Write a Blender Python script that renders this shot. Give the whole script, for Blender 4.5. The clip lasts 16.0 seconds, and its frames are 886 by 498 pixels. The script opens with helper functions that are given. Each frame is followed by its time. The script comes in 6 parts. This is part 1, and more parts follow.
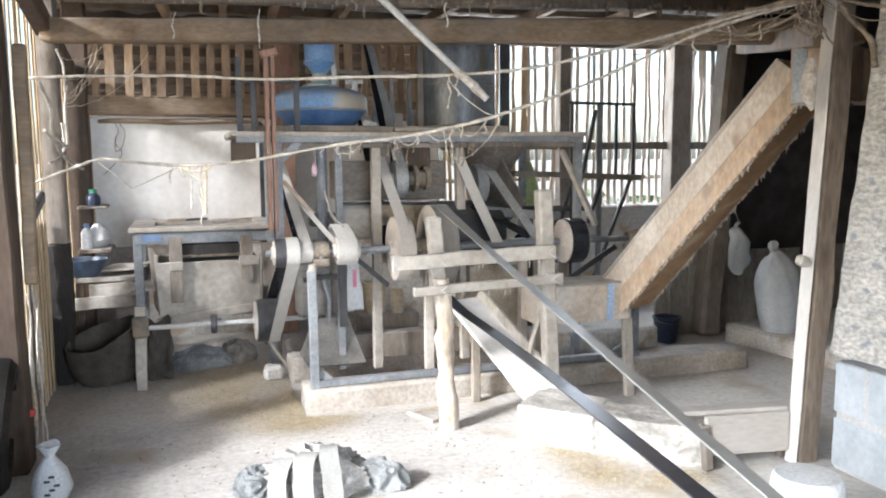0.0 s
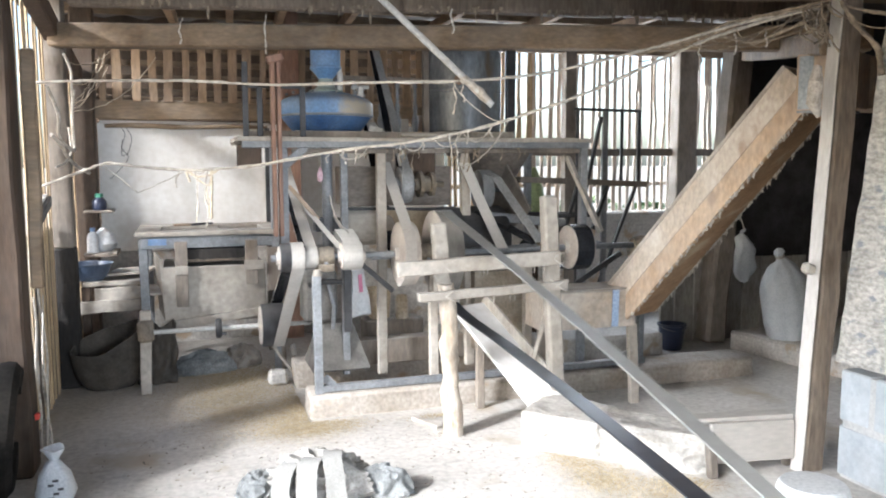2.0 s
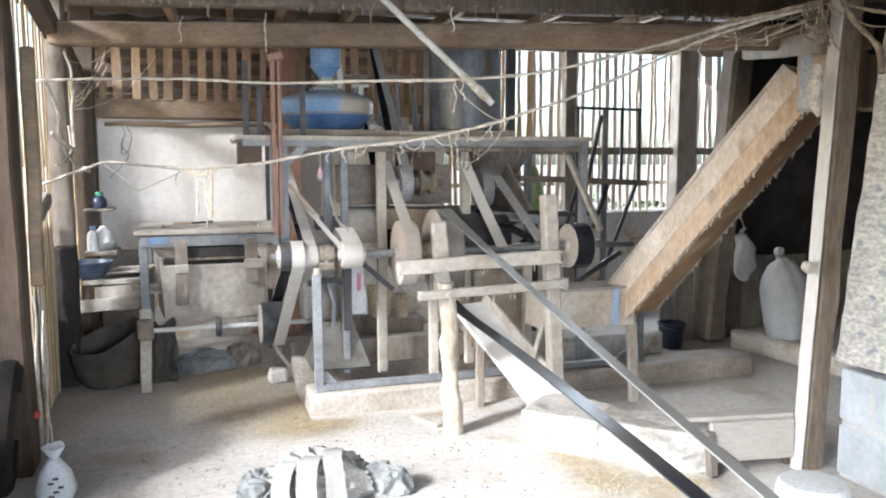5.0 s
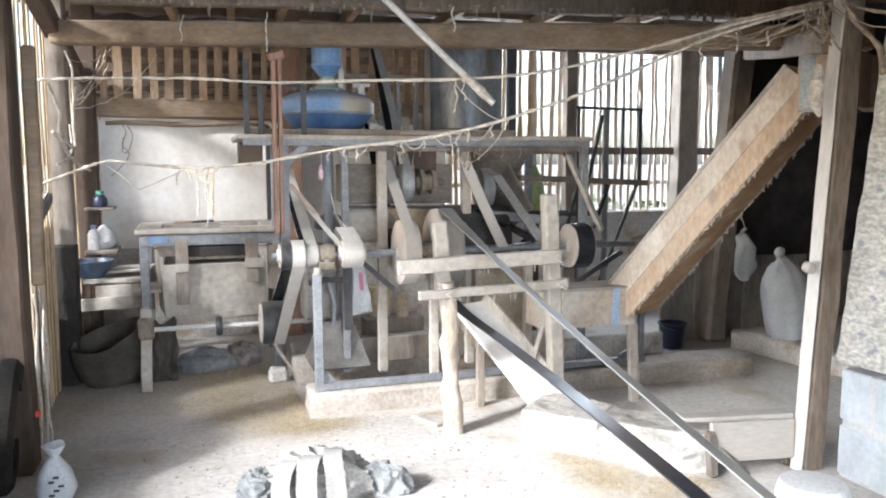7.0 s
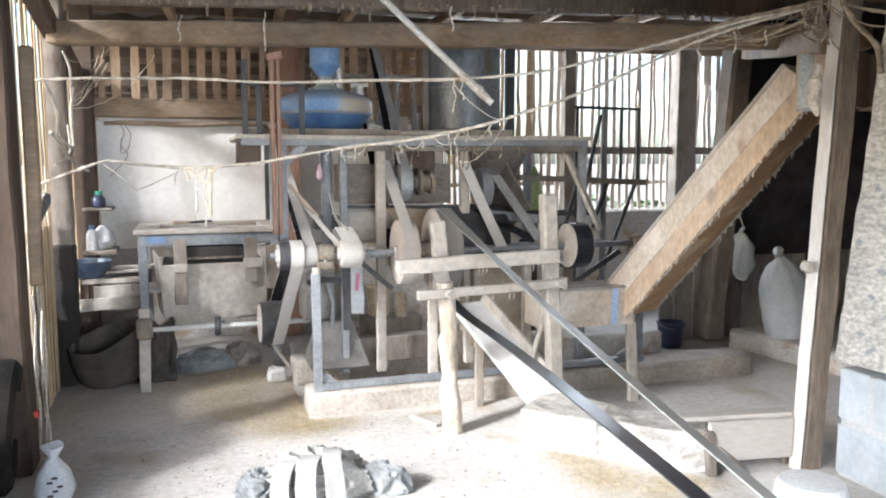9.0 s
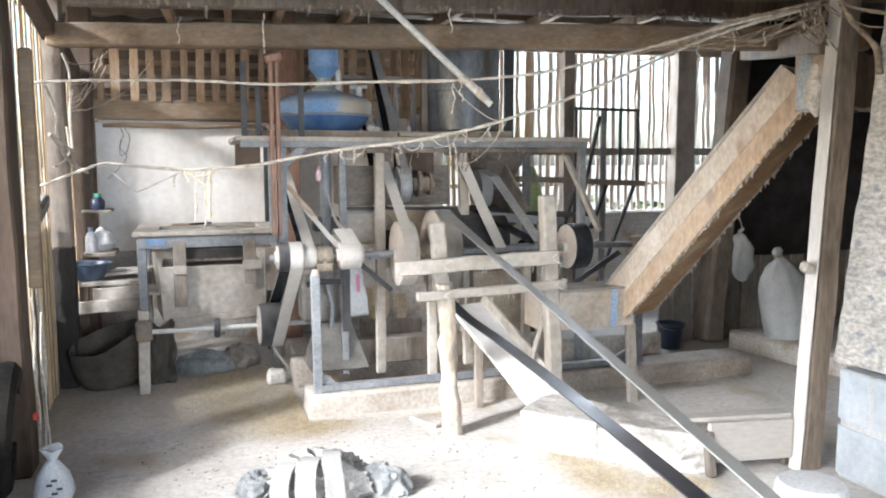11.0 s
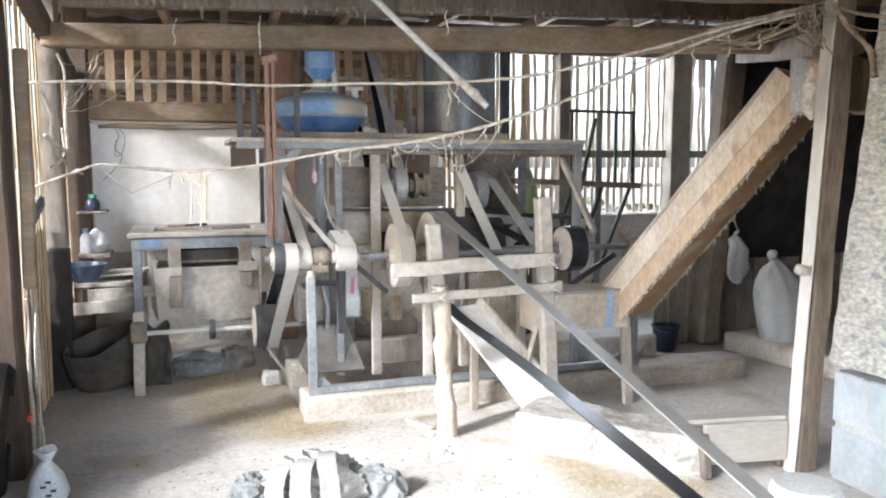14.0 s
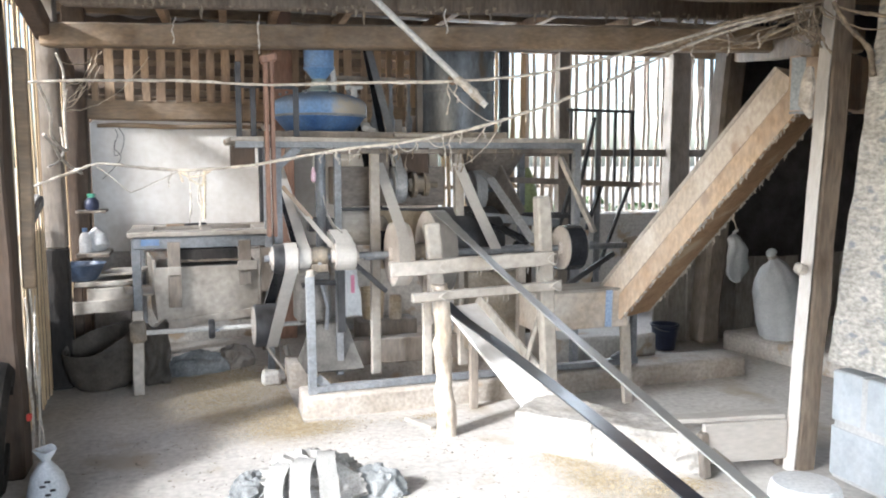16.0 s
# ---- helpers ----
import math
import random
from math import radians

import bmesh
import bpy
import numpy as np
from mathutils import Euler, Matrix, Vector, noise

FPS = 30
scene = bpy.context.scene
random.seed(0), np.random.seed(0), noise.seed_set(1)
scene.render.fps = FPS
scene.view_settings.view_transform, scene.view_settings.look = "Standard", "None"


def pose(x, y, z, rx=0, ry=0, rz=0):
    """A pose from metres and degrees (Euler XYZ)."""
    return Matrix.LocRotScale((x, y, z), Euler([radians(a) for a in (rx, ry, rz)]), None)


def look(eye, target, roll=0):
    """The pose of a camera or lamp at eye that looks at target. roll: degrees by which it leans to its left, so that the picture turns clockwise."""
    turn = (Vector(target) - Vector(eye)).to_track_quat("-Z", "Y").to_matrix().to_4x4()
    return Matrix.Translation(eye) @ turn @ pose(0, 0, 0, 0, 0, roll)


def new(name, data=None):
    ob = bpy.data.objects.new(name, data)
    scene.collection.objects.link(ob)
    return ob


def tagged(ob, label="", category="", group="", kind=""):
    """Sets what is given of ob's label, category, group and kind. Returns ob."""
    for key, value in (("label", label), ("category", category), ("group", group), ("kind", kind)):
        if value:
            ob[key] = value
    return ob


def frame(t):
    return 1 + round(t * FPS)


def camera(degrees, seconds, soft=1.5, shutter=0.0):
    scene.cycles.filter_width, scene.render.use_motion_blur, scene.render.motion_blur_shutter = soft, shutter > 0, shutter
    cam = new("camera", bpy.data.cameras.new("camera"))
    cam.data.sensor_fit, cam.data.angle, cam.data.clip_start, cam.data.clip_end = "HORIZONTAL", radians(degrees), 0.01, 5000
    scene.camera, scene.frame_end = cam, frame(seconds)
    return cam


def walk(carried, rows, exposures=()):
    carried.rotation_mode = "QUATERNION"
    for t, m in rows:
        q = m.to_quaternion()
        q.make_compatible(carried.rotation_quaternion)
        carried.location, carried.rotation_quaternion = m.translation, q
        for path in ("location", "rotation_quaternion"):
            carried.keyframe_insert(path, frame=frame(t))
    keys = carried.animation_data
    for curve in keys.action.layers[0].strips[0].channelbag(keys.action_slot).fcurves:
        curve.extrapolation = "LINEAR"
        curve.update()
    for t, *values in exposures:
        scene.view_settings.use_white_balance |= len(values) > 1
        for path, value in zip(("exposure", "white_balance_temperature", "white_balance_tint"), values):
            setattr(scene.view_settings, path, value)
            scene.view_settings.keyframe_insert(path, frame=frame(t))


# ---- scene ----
# Room axes: x along the back wall, y away from the door, z up.
cam = camera(58.48, 16.0, soft=2.0, shutter=0.35)
PATH = [
    (0, 83.589, 0.441, -18.275),
    (0.5, 83.546, 0.407, -18.236),
    (1, 83.726, 0.403, -18.221),
    (1.5, 84.022, 0.186, -18.126),
    (2, 84.005, 0.199, -17.892),
    (2.5, 83.980, 0.198, -17.833),
    (3, 83.982, 0.131, -17.929),
    (3.5, 83.844, 0.000, -18.000),
    (4, 83.859, 0.117, -17.921),
    (6.5, 83.922, 0.169, -17.875),
    (7, 83.875, 0.054, -17.833),
    (7.5, 83.921, 0.144, -17.827),
    (8, 83.902, 0.274, -17.813),
    (8.5, 83.866, 0.159, -17.887),
    (9, 83.860, 0.133, -17.942),
    (11.5, 83.988, 0.253, -18.004),
    (12, 84.002, 0.228, -18.001),
    (12.5, 84.027, 0.182, -18.005),
    (13, 84.072, 0.190, -18.006),
    (13.5, 83.982, 0.112, -18.114),
    (14, 84.095, 0.097, -18.300),
    (14.5, 84.025, -0.004, -18.411),
    (15, 83.988, 0.001, -18.397),
    (15.5, 84.066, 0.175, -18.352),
    (16, 84.030, 0.136, -18.353),
]
walk(cam, [(t, pose(0.0, 0.0, 1.5, rx, ry, rz)) for t, rx, ry, rz in PATH], [(0.0, 1.92, 5900, 9), (3.5, 1.92, 5900, 9), (6.5, 1.98, 5900, 9), (16.0, 1.99, 5900, 9)])

# ---- world and light ----
world = bpy.data.worlds.new("sky")
scene.world = world
world.use_nodes = True
wn = world.node_tree
sky = wn.nodes.new("ShaderNodeTexSky")
sky.sky_type = "NISHITA"
sky.sun_disc = False
sky.sun_elevation = radians(28)
sky.sun_rotation = radians(243)
sky.air_density, sky.dust_density = 1.0, 3.0
wn.nodes["Background"].inputs["Strength"].default_value = 0.125
wn.links.new(sky.outputs[0], wn.nodes["Background"].inputs["Color"])
sun_data = bpy.data.lights.new("sun", "SUN")
sun_data.energy, sun_data.angle, sun_data.color = 1.85, radians(7), (1.0, 0.98, 0.95)
sun = new("sun", sun_data)
sun.matrix_world = look((-7.8, -2.2, 5.6), (1.33, 2.4, 0.0))
# daylight through the open front and the open left side
day = bpy.data.lights.new("front_daylight", "AREA")
day.shape, day.size, day.size_y, day.energy, day.color = "RECTANGLE", 2.0, 1.8, 6, (0.93, 0.97, 1.0)
daylight = new("front_daylight", day)
daylight.matrix_world = look((1.32, -0.85, 1.1), (0.2, 6.5, 1.5))
day.spread = radians(58)
side = bpy.data.lights.new("side_daylight", "AREA")
side.shape, side.size, side.size_y, side.energy, side.color = "RECTANGLE", 3.2, 1.0, 7, (0.93, 0.97, 1.0)
sidelight = new("side_daylight", side)
sidelight.matrix_world = look((-1.02, 1.75, 1.1), (2.2, 2.6, 0.15))
side.spread = radians(55)
# daylight of the bright yard through the slatted back wall
yard = bpy.data.lights.new("yard_daylight", "AREA")
yard.shape, yard.size, yard.size_y, yard.energy, yard.color = "RECTANGLE", 3.1, 1.6, 90, (0.93, 0.97, 1.0)
yardlight = new("yard_daylight", yard)
yardlight.matrix_world = look((4.05, 7.45, 1.9), (3.4, 4.0, 0.6))


# ---- materials ----
def mat(name, c1, c2, scale=4.0, rough=0.8, bump=0.15, stretch=(1, 1, 1), dust=0.0, metal=0.0, fine=60.0, stain=None, vary=0.0, spec=0.3, grit=0.28):
    m = bpy.data.materials.new(name)
    m.use_nodes = True
    nt = m.node_tree
    n, l = nt.nodes, nt.links
    bsdf = n["Principled BSDF"]
    bsdf.inputs["Roughness"].default_value = rough
    bsdf.inputs["Metallic"].default_value = metal
    bsdf.inputs["Specular IOR Level"].default_value = spec
    co = n.new("ShaderNodeTexCoord")
    mp = n.new("ShaderNodeMapping")
    mp.inputs["Scale"].default_value = stretch
    l.new(co.outputs["Object"], mp.inputs["Vector"])
    big = n.new("ShaderNodeTexNoise")
    big.inputs["Scale"].default_value, big.inputs["Detail"].default_value, big.inputs["Roughness"].default_value = scale, 8, 0.65
    l.new(mp.outputs[0], big.inputs["Vector"])
    small = n.new("ShaderNodeTexNoise")
    small.inputs["Scale"].default_value, small.inputs["Detail"].default_value = fine, 5
    l.new(mp.outputs[0], small.inputs["Vector"])
    ramp = n.new("ShaderNodeValToRGB")
    ramp.color_ramp.elements[0].position, ramp.color_ramp.elements[1].position = 0.36, 0.66
    ramp.color_ramp.elements[0].color, ramp.color_ramp.elements[1].color = (*c1, 1), (*c2, 1)
    l.new(big.outputs["Fac"], ramp.inputs["Fac"])
    col = ramp.outputs["Color"]
    if vary:
        info = n.new("ShaderNodeObjectInfo")
        hsv = n.new("ShaderNodeHueSaturation")
        ma = n.new("ShaderNodeMath")
        ma.operation = "MULTIPLY_ADD"
        ma.inputs[1].default_value, ma.inputs[2].default_value = vary, 1 - vary / 2
        l.new(info.outputs["Random"], ma.inputs[0])
        l.new(ma.outputs[0], hsv.inputs["Value"])
        l.new(col, hsv.inputs["Color"])
        col = hsv.outputs["Color"]
    grain = n.new("ShaderNodeMix")
    grain.data_type, grain.blend_type = "RGBA", "OVERLAY"
    grain.inputs["Factor"].default_value = grit
    l.new(col, grain.inputs["A"])
    con = n.new("ShaderNodeMapRange")
    con.inputs["From Min"].default_value, con.inputs["From Max"].default_value = 0.32, 0.68
    con.inputs["To Min"].default_value, con.inputs["To Max"].default_value = 0.12, 0.88
    l.new(small.outputs["Fac"], con.inputs["Value"])
    l.new(con.outputs[0], grain.inputs["B"])
    col = grain.outputs["Result"]
    if stain:
        sn = n.new("ShaderNodeTexNoise")
        sn.inputs["Scale"].default_value, sn.inputs["Detail"].default_value = stain[1], 6
        l.new(mp.outputs[0], sn.inputs["Vector"])
        sr = n.new("ShaderNodeValToRGB")
        sr.color_ramp.elements[0].position, sr.color_ramp.elements[1].position = stain[2], stain[2] + 0.08
        sr.color_ramp.elements[0].color, sr.color_ramp.elements[1].color = (0, 0, 0, 1), (1, 1, 1, 1)
        l.new(sn.outputs["Fac"], sr.inputs["Fac"])
        sm = n.new("ShaderNodeMix")
        sm.data_type = "RGBA"
        l.new(sr.outputs["Color"], sm.inputs["Factor"])
        l.new(col, sm.inputs["A"])
        sm.inputs["B"].default_value = (*stain[0], 1)
        col = sm.outputs["Result"]
    if dust:
        geo = n.new("ShaderNodeNewGeometry")
        sep = n.new("ShaderNodeSeparateXYZ")
        l.new(geo.outputs["Normal"], sep.inputs[0])
        up = n.new("ShaderNodeMapRange")
        up.inputs["From Min"].default_value, up.inputs["From Max"].default_value = -0.3, 0.9
        up.inputs["To Min"].default_value, up.inputs["To Max"].default_value = 0.35, 1.25
        l.new(sep.outputs["Z"], up.inputs["Value"])
        dn = n.new("ShaderNodeTexNoise")
        dn.inputs["Scale"].default_value, dn.inputs["Detail"].default_value = 7.0, 7
        l.new(co.outputs["Object"], dn.inputs["Vector"])
        dr = n.new("ShaderNodeMapRange")
        dr.inputs["From Min"].default_value, dr.inputs["From Max"].default_value = 0.3, 0.65
        dr.inputs["To Min"].default_value, dr.inputs["To Max"].default_value = 0.25 * dust, dust
        l.new(dn.outputs["Fac"], dr.inputs["Value"])
        mu = n.new("ShaderNodeMath")
        mu.operation, mu.use_clamp = "MULTIPLY", True
        l.new(up.outputs[0], mu.inputs[0])
        l.new(dr.outputs[0], mu.inputs[1])
        dm = n.new("ShaderNodeMix")
        dm.data_type = "RGBA"
        l.new(mu.outputs[0], dm.inputs["Factor"])
        l.new(col, dm.inputs["A"])
        dm.inputs["B"].default_value = (0.52, 0.495, 0.46, 1)
        col = dm.outputs["Result"]
    l.new(col, bsdf.inputs["Base Color"])
    bp = n.new("ShaderNodeBump")
    bp.inputs["Strength"].default_value, bp.inputs["Distance"].default_value = bump, 0.01
    l.new(small.outputs["Fac"], bp.inputs["Height"])
    l.new(bp.outputs[0], bsdf.inputs["Normal"])
    return m


M_OLD = mat("old_wood", (0.09, 0.07, 0.052), (0.24, 0.195, 0.155), 3, 0.85, 0.3, (1, 1, 0.25), dust=0.4, vary=0.3)
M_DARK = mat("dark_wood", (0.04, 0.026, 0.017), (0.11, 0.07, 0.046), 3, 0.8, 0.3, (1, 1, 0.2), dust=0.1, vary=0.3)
M_BEAM = mat("beam_wood", (0.10, 0.066, 0.038), (0.26, 0.18, 0.105), 2.5, 0.85, 0.3, (0.25, 1, 1), dust=0.28, vary=0.3)
M_SLAT = mat("slat_wood", (0.17, 0.105, 0.062), (0.37, 0.255, 0.155), 3, 0.8, 0.25, (1, 1, 0.2), dust=0.22, vary=0.45)
M_TANSLAT = mat("tan_slat_wood", (0.42, 0.30, 0.17), (0.66, 0.50, 0.32), 3, 0.8, 0.25, (1, 1, 0.2), dust=0.25, vary=0.35)
# slat wood lightened so its tone includes the glare from the gaps
M_LIGHTSLAT = mat("glare_slat_wood", (0.50, 0.41, 0.33), (0.70, 0.61, 0.52), 3, 0.8, 0.25, (1, 1, 0.2), dust=0.4, vary=0.35)
M_PALE = mat("dusted_wood", (0.24, 0.205, 0.165), (0.48, 0.44, 0.385), 5, 0.9, 0.35, (0.4, 1, 0.4), dust=0.5, vary=0.25, grit=0.25, stain=((0.22, 0.175, 0.125), 6, 0.67))
M_FRESH = mat("planed_wood", (0.33, 0.215, 0.125), (0.50, 0.36, 0.235), 3, 0.7, 0.2, (0.4, 1, 0.4), dust=0.6, stain=((0.2, 0.11, 0.06), 5, 0.62))
M_CHUTE = mat("dust_caked_board", (0.42, 0.33, 0.24), (0.66, 0.60, 0.53), 4, 0.85, 0.2, (0.5, 1, 0.5), dust=0.6, stain=((0.33, 0.21, 0.13), 4, 0.62))
M_RUSTWOOD = mat("brown_bottom_board", (0.27, 0.155, 0.075), (0.42, 0.27, 0.15), 4, 0.75, 0.2, (0.4, 1, 0.4), dust=0.15, stain=((0.48, 0.37, 0.24), 8, 0.6))
M_RED = mat("red_brown_wood", (0.20, 0.10, 0.065), (0.31, 0.18, 0.125), 3, 0.7, 0.2, (1, 1, 0.2), dust=0.2)
M_CONC = mat("concrete", (0.40, 0.375, 0.34), (0.56, 0.54, 0.51), 2.0, 0.92, 0.5, dust=0.35, fine=45, stain=((0.36, 0.27, 0.18), 4.5, 0.58))
M_FLOOR = mat("cement_floor", (0.40, 0.38, 0.35), (0.58, 0.555, 0.52), 1.4, 0.9, 0.3, dust=0.35, fine=28, stain=((0.36, 0.30, 0.22), 1.6, 0.585))
M_PLASTER = mat("rough_plaster", (0.34, 0.325, 0.295), (0.52, 0.50, 0.46), 7, 0.95, 1.0, (1, 0.8, 1.5), dust=0.05, fine=42, grit=0.4, stain=((0.24, 0.255, 0.275), 13, 0.57))
M_BLOCK = mat("concrete_block", (0.29, 0.325, 0.36), (0.40, 0.435, 0.465), 2.5, 0.95, 0.3, dust=0.35, vary=0.2, grit=0.12, fine=35)
M_MORTAR = mat("mortar", (0.35, 0.355, 0.35), (0.45, 0.455, 0.45), 3, 0.95, 0.4, grit=0.15, dust=0.3)
M_SHEET = mat("white_sheet", (0.74, 0.72, 0.69), (0.84, 0.82, 0.79), 2, 0.75, 0.05, dust=0.2, fine=20)
M_BLUE = mat("blue_paint", (0.05, 0.14, 0.34), (0.10, 0.24, 0.46), 4, 0.5, 0.08, dust=0.62, spec=0.4)
M_DUSTBLUE = mat("dust_covered_blue_paint", (0.08, 0.19, 0.38), (0.16, 0.30, 0.52), 4, 0.55, 0.08, dust=0.35, spec=0.4, stain=((0.40, 0.345, 0.26), 2.6, 0.52))
M_DEEPBLUE = mat("deep_blue_paint", (0.02, 0.07, 0.19), (0.05, 0.14, 0.30), 4, 0.5, 0.08, dust=0.3, spec=0.4)
M_STEEL = mat("dusty_steel", (0.12, 0.13, 0.15), (0.24, 0.255, 0.275), 5, 0.55, 0.1, dust=0.26, metal=0.3)
M_BLUESTEEL = mat("blue_grey_steel", (0.105, 0.117, 0.134), (0.24, 0.257, 0.28), 5, 0.55, 0.1, dust=0.38)
M_TANK = mat("streaked_tank_steel", (0.07, 0.08, 0.09), (0.22, 0.24, 0.26), 4, 0.42, 0.12, (1, 1, 0.35), dust=0.22, metal=0.4, stain=((0.17, 0.13, 0.09), 5, 0.6))
M_DULL = mat("dull_grey_steel", (0.07, 0.066, 0.06), (0.19, 0.18, 0.165), 5, 0.7, 0.1, dust=0.3)
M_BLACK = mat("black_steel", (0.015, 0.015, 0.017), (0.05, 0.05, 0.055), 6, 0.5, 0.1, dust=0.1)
M_RUBBER = mat("black_rubber", (0.012, 0.013, 0.017), (0.03, 0.033, 0.04), 3, 0.27, 0.03, dust=0.01, spec=0.42)
M_GLOSS = mat("polished_rubber", (0.012, 0.014, 0.02), (0.026, 0.03, 0.04), 3, 0.3, 0.02, dust=0.0, spec=0.85, grit=0.1)
M_BELT = mat("dusted_belt", (0.44, 0.42, 0.39), (0.54, 0.515, 0.48), 3, 0.75, 0.05, dust=0.3, grit=0.1)
M_GREYBELT = mat("worn_belt", (0.20, 0.205, 0.21), (0.28, 0.285, 0.29), 3, 0.4, 0.05, dust=0.15)
M_RUN = mat("belt_top_rubber", (0.27, 0.265, 0.25), (0.33, 0.325, 0.305), 0.8, 0.48, 0.02, dust=0.0, spec=0.4, grit=0.03)
M_PULLEY = mat("dusted_pulley", (0.45, 0.40, 0.36), (0.62, 0.56, 0.50), 6, 0.7, 0.1, dust=0.7)
M_ROPE = mat("rope", (0.30, 0.26, 0.21), (0.60, 0.55, 0.48), 20, 0.95, 0.6, dust=0.6)
M_WEB = mat("dusty_cobweb", (0.46, 0.38, 0.27), (0.66, 0.58, 0.46), 20, 0.95, 0.4, dust=0.2)
M_HUSK = mat("rice_husk", (0.33, 0.26, 0.155), (0.52, 0.435, 0.30), 30, 0.9, 0.4, vary=0.3)
M_SACK = mat("woven_sack", (0.50, 0.53, 0.56), (0.66, 0.69, 0.71), 3, 0.75, 0.2, dust=0.15, fine=120)
M_CLOTH = mat("dirty_cloth", (0.24, 0.23, 0.21), (0.42, 0.40, 0.375), 4, 0.95, 0.3, fine=90, stain=((0.2, 0.195, 0.19), 3, 0.66))
M_CANVAS = mat("canvas_belting", (0.24, 0.23, 0.215), (0.33, 0.32, 0.30), 5, 0.95, 0.15, fine=140, grit=0.15, stain=((0.30, 0.285, 0.26), 6, 0.62))
M_STORE = mat("dusty_store_boards", (0.16, 0.145, 0.125), (0.36, 0.335, 0.30), 3, 0.9, 0.3, (1, 1, 0.3), dust=0.4, vary=0.3)
M_BARK = mat("peeled_bark_wood", (0.34, 0.26, 0.18), (0.60, 0.54, 0.46), 9, 0.9, 0.7, (1, 1, 0.25), dust=0.4, fine=50, grit=0.4, stain=((0.30, 0.20, 0.12), 12, 0.6))
M_POST = mat("brown_post_wood", (0.10, 0.072, 0.05), (0.23, 0.18, 0.135), 3, 0.85, 0.35, (1, 1, 0.2), dust=0.16, grit=0.35, stain=((0.07, 0.05, 0.035), 8, 0.62))
M_NEARBLACK = mat("near_black_wood", (0.012, 0.011, 0.011), (0.05, 0.043, 0.038), 4, 0.85, 0.4, (1, 1, 0.25), dust=0.04)
M_WHITEWASH = mat("whitewashed_cement", (0.31, 0.285, 0.25), (0.46, 0.44, 0.405), 5, 0.92, 0.6, dust=0.2, fine=45, grit=0.25, stain=((0.40, 0.34, 0.26), 6, 0.66))
M_OLDROPE = mat("brown_old_rope", (0.15, 0.115, 0.08), (0.36, 0.29, 0.21), 20, 0.95, 0.6, dust=0.2)
# pale tone of battens and edges, and of the post's sunlit side
M_PALEBOARD = mat("pale_board", (0.50, 0.475, 0.44), (0.66, 0.635, 0.60), 3, 0.9, 0.12, (1, 1, 0.3), dust=0.3, grit=0.12)
M_PLINTH = mat("stained_cement", (0.28, 0.235, 0.185), (0.46, 0.42, 0.375), 2.4, 0.92, 0.6, dust=0.3, fine=40, stain=((0.36, 0.275, 0.19), 5, 0.58))
M_TYRE = mat("old_tyre", (0.010, 0.009, 0.008), (0.03, 0.026, 0.022), 5, 0.85, 0.2, spec=0.15)
M_BOARD = mat("dust_white_board", (0.36, 0.33, 0.295), (0.48, 0.45, 0.41), 3, 0.9, 0.12, (0.3, 1, 1), dust=0.45, grit=0.12, stain=((0.30, 0.25, 0.2), 6, 0.64))
M_GREYCLOTH = mat("grey_cloth", (0.12, 0.125, 0.125), (0.30, 0.305, 0.30), 5, 0.95, 0.3, fine=90)
# canvas made near-black: the dim corner's shade is in this tone
M_DARKCANVAS = mat("shade_dark_canvas", (0.03, 0.025, 0.02), (0.085, 0.07, 0.055), 3, 0.95, 0.3, dust=0.15)
M_TIN = mat("tin_roof", (0.07, 0.06, 0.055), (0.17, 0.155, 0.145), 3, 0.88, 0.1, dust=0.1)
M_PLASTIC = mat("white_plastic", (0.56, 0.57, 0.58), (0.68, 0.69, 0.70), 3, 0.35, 0.02)
M_BUCKET = mat("dark_blue_plastic", (0.01, 0.018, 0.05), (0.02, 0.03, 0.07), 3, 0.35, 0.02, dust=0.1)
M_LEAF = mat("leaf", (0.05, 0.09, 0.03), (0.10, 0.16, 0.06), 5, 0.6, 0.1, vary=0.4)
M_TAPE = mat("grey_tape", (0.30, 0.34, 0.38), (0.40, 0.44, 0.48), 5, 0.5, 0.05)
M_BLUETAPE = mat("blue_tape", (0.28, 0.38, 0.55), (0.40, 0.50, 0.66), 5, 0.5, 0.05)
M_PIPE = mat("pale_pipe", (0.42, 0.42, 0.41), (0.6, 0.59, 0.56), 5, 0.6, 0.1, dust=0.5)
M_GROUND = mat("outside_earth", (0.36, 0.33, 0.27), (0.50, 0.46, 0.39), 0.8, 0.95, 0.2)
M_PINK = mat("pink_plastic", (0.62, 0.2, 0.32), (0.72, 0.3, 0.42), 5, 0.5, 0.05)
M_GREASE = mat("greasy_dust", (0.08, 0.06, 0.04), (0.26, 0.205, 0.14), 9, 0.8, 0.4, dust=0.28)
M_MILL = mat("mill_boards", (0.085, 0.07, 0.057), (0.25, 0.21, 0.175), 4, 0.85, 0.3, (0.5, 1, 1), dust=0.2, stain=((0.30, 0.24, 0.16), 5, 0.62))
M_HOUSING = mat("caked_sheet", (0.24, 0.19, 0.13), (0.44, 0.38, 0.30), 5, 0.85, 0.3, dust=0.45, stain=((0.22, 0.16, 0.10), 7, 0.6))
M_RUST = mat("rusty_tin", (0.12, 0.07, 0.05), (0.27, 0.16, 0.10), 6, 0.7, 0.15, dust=0.2)


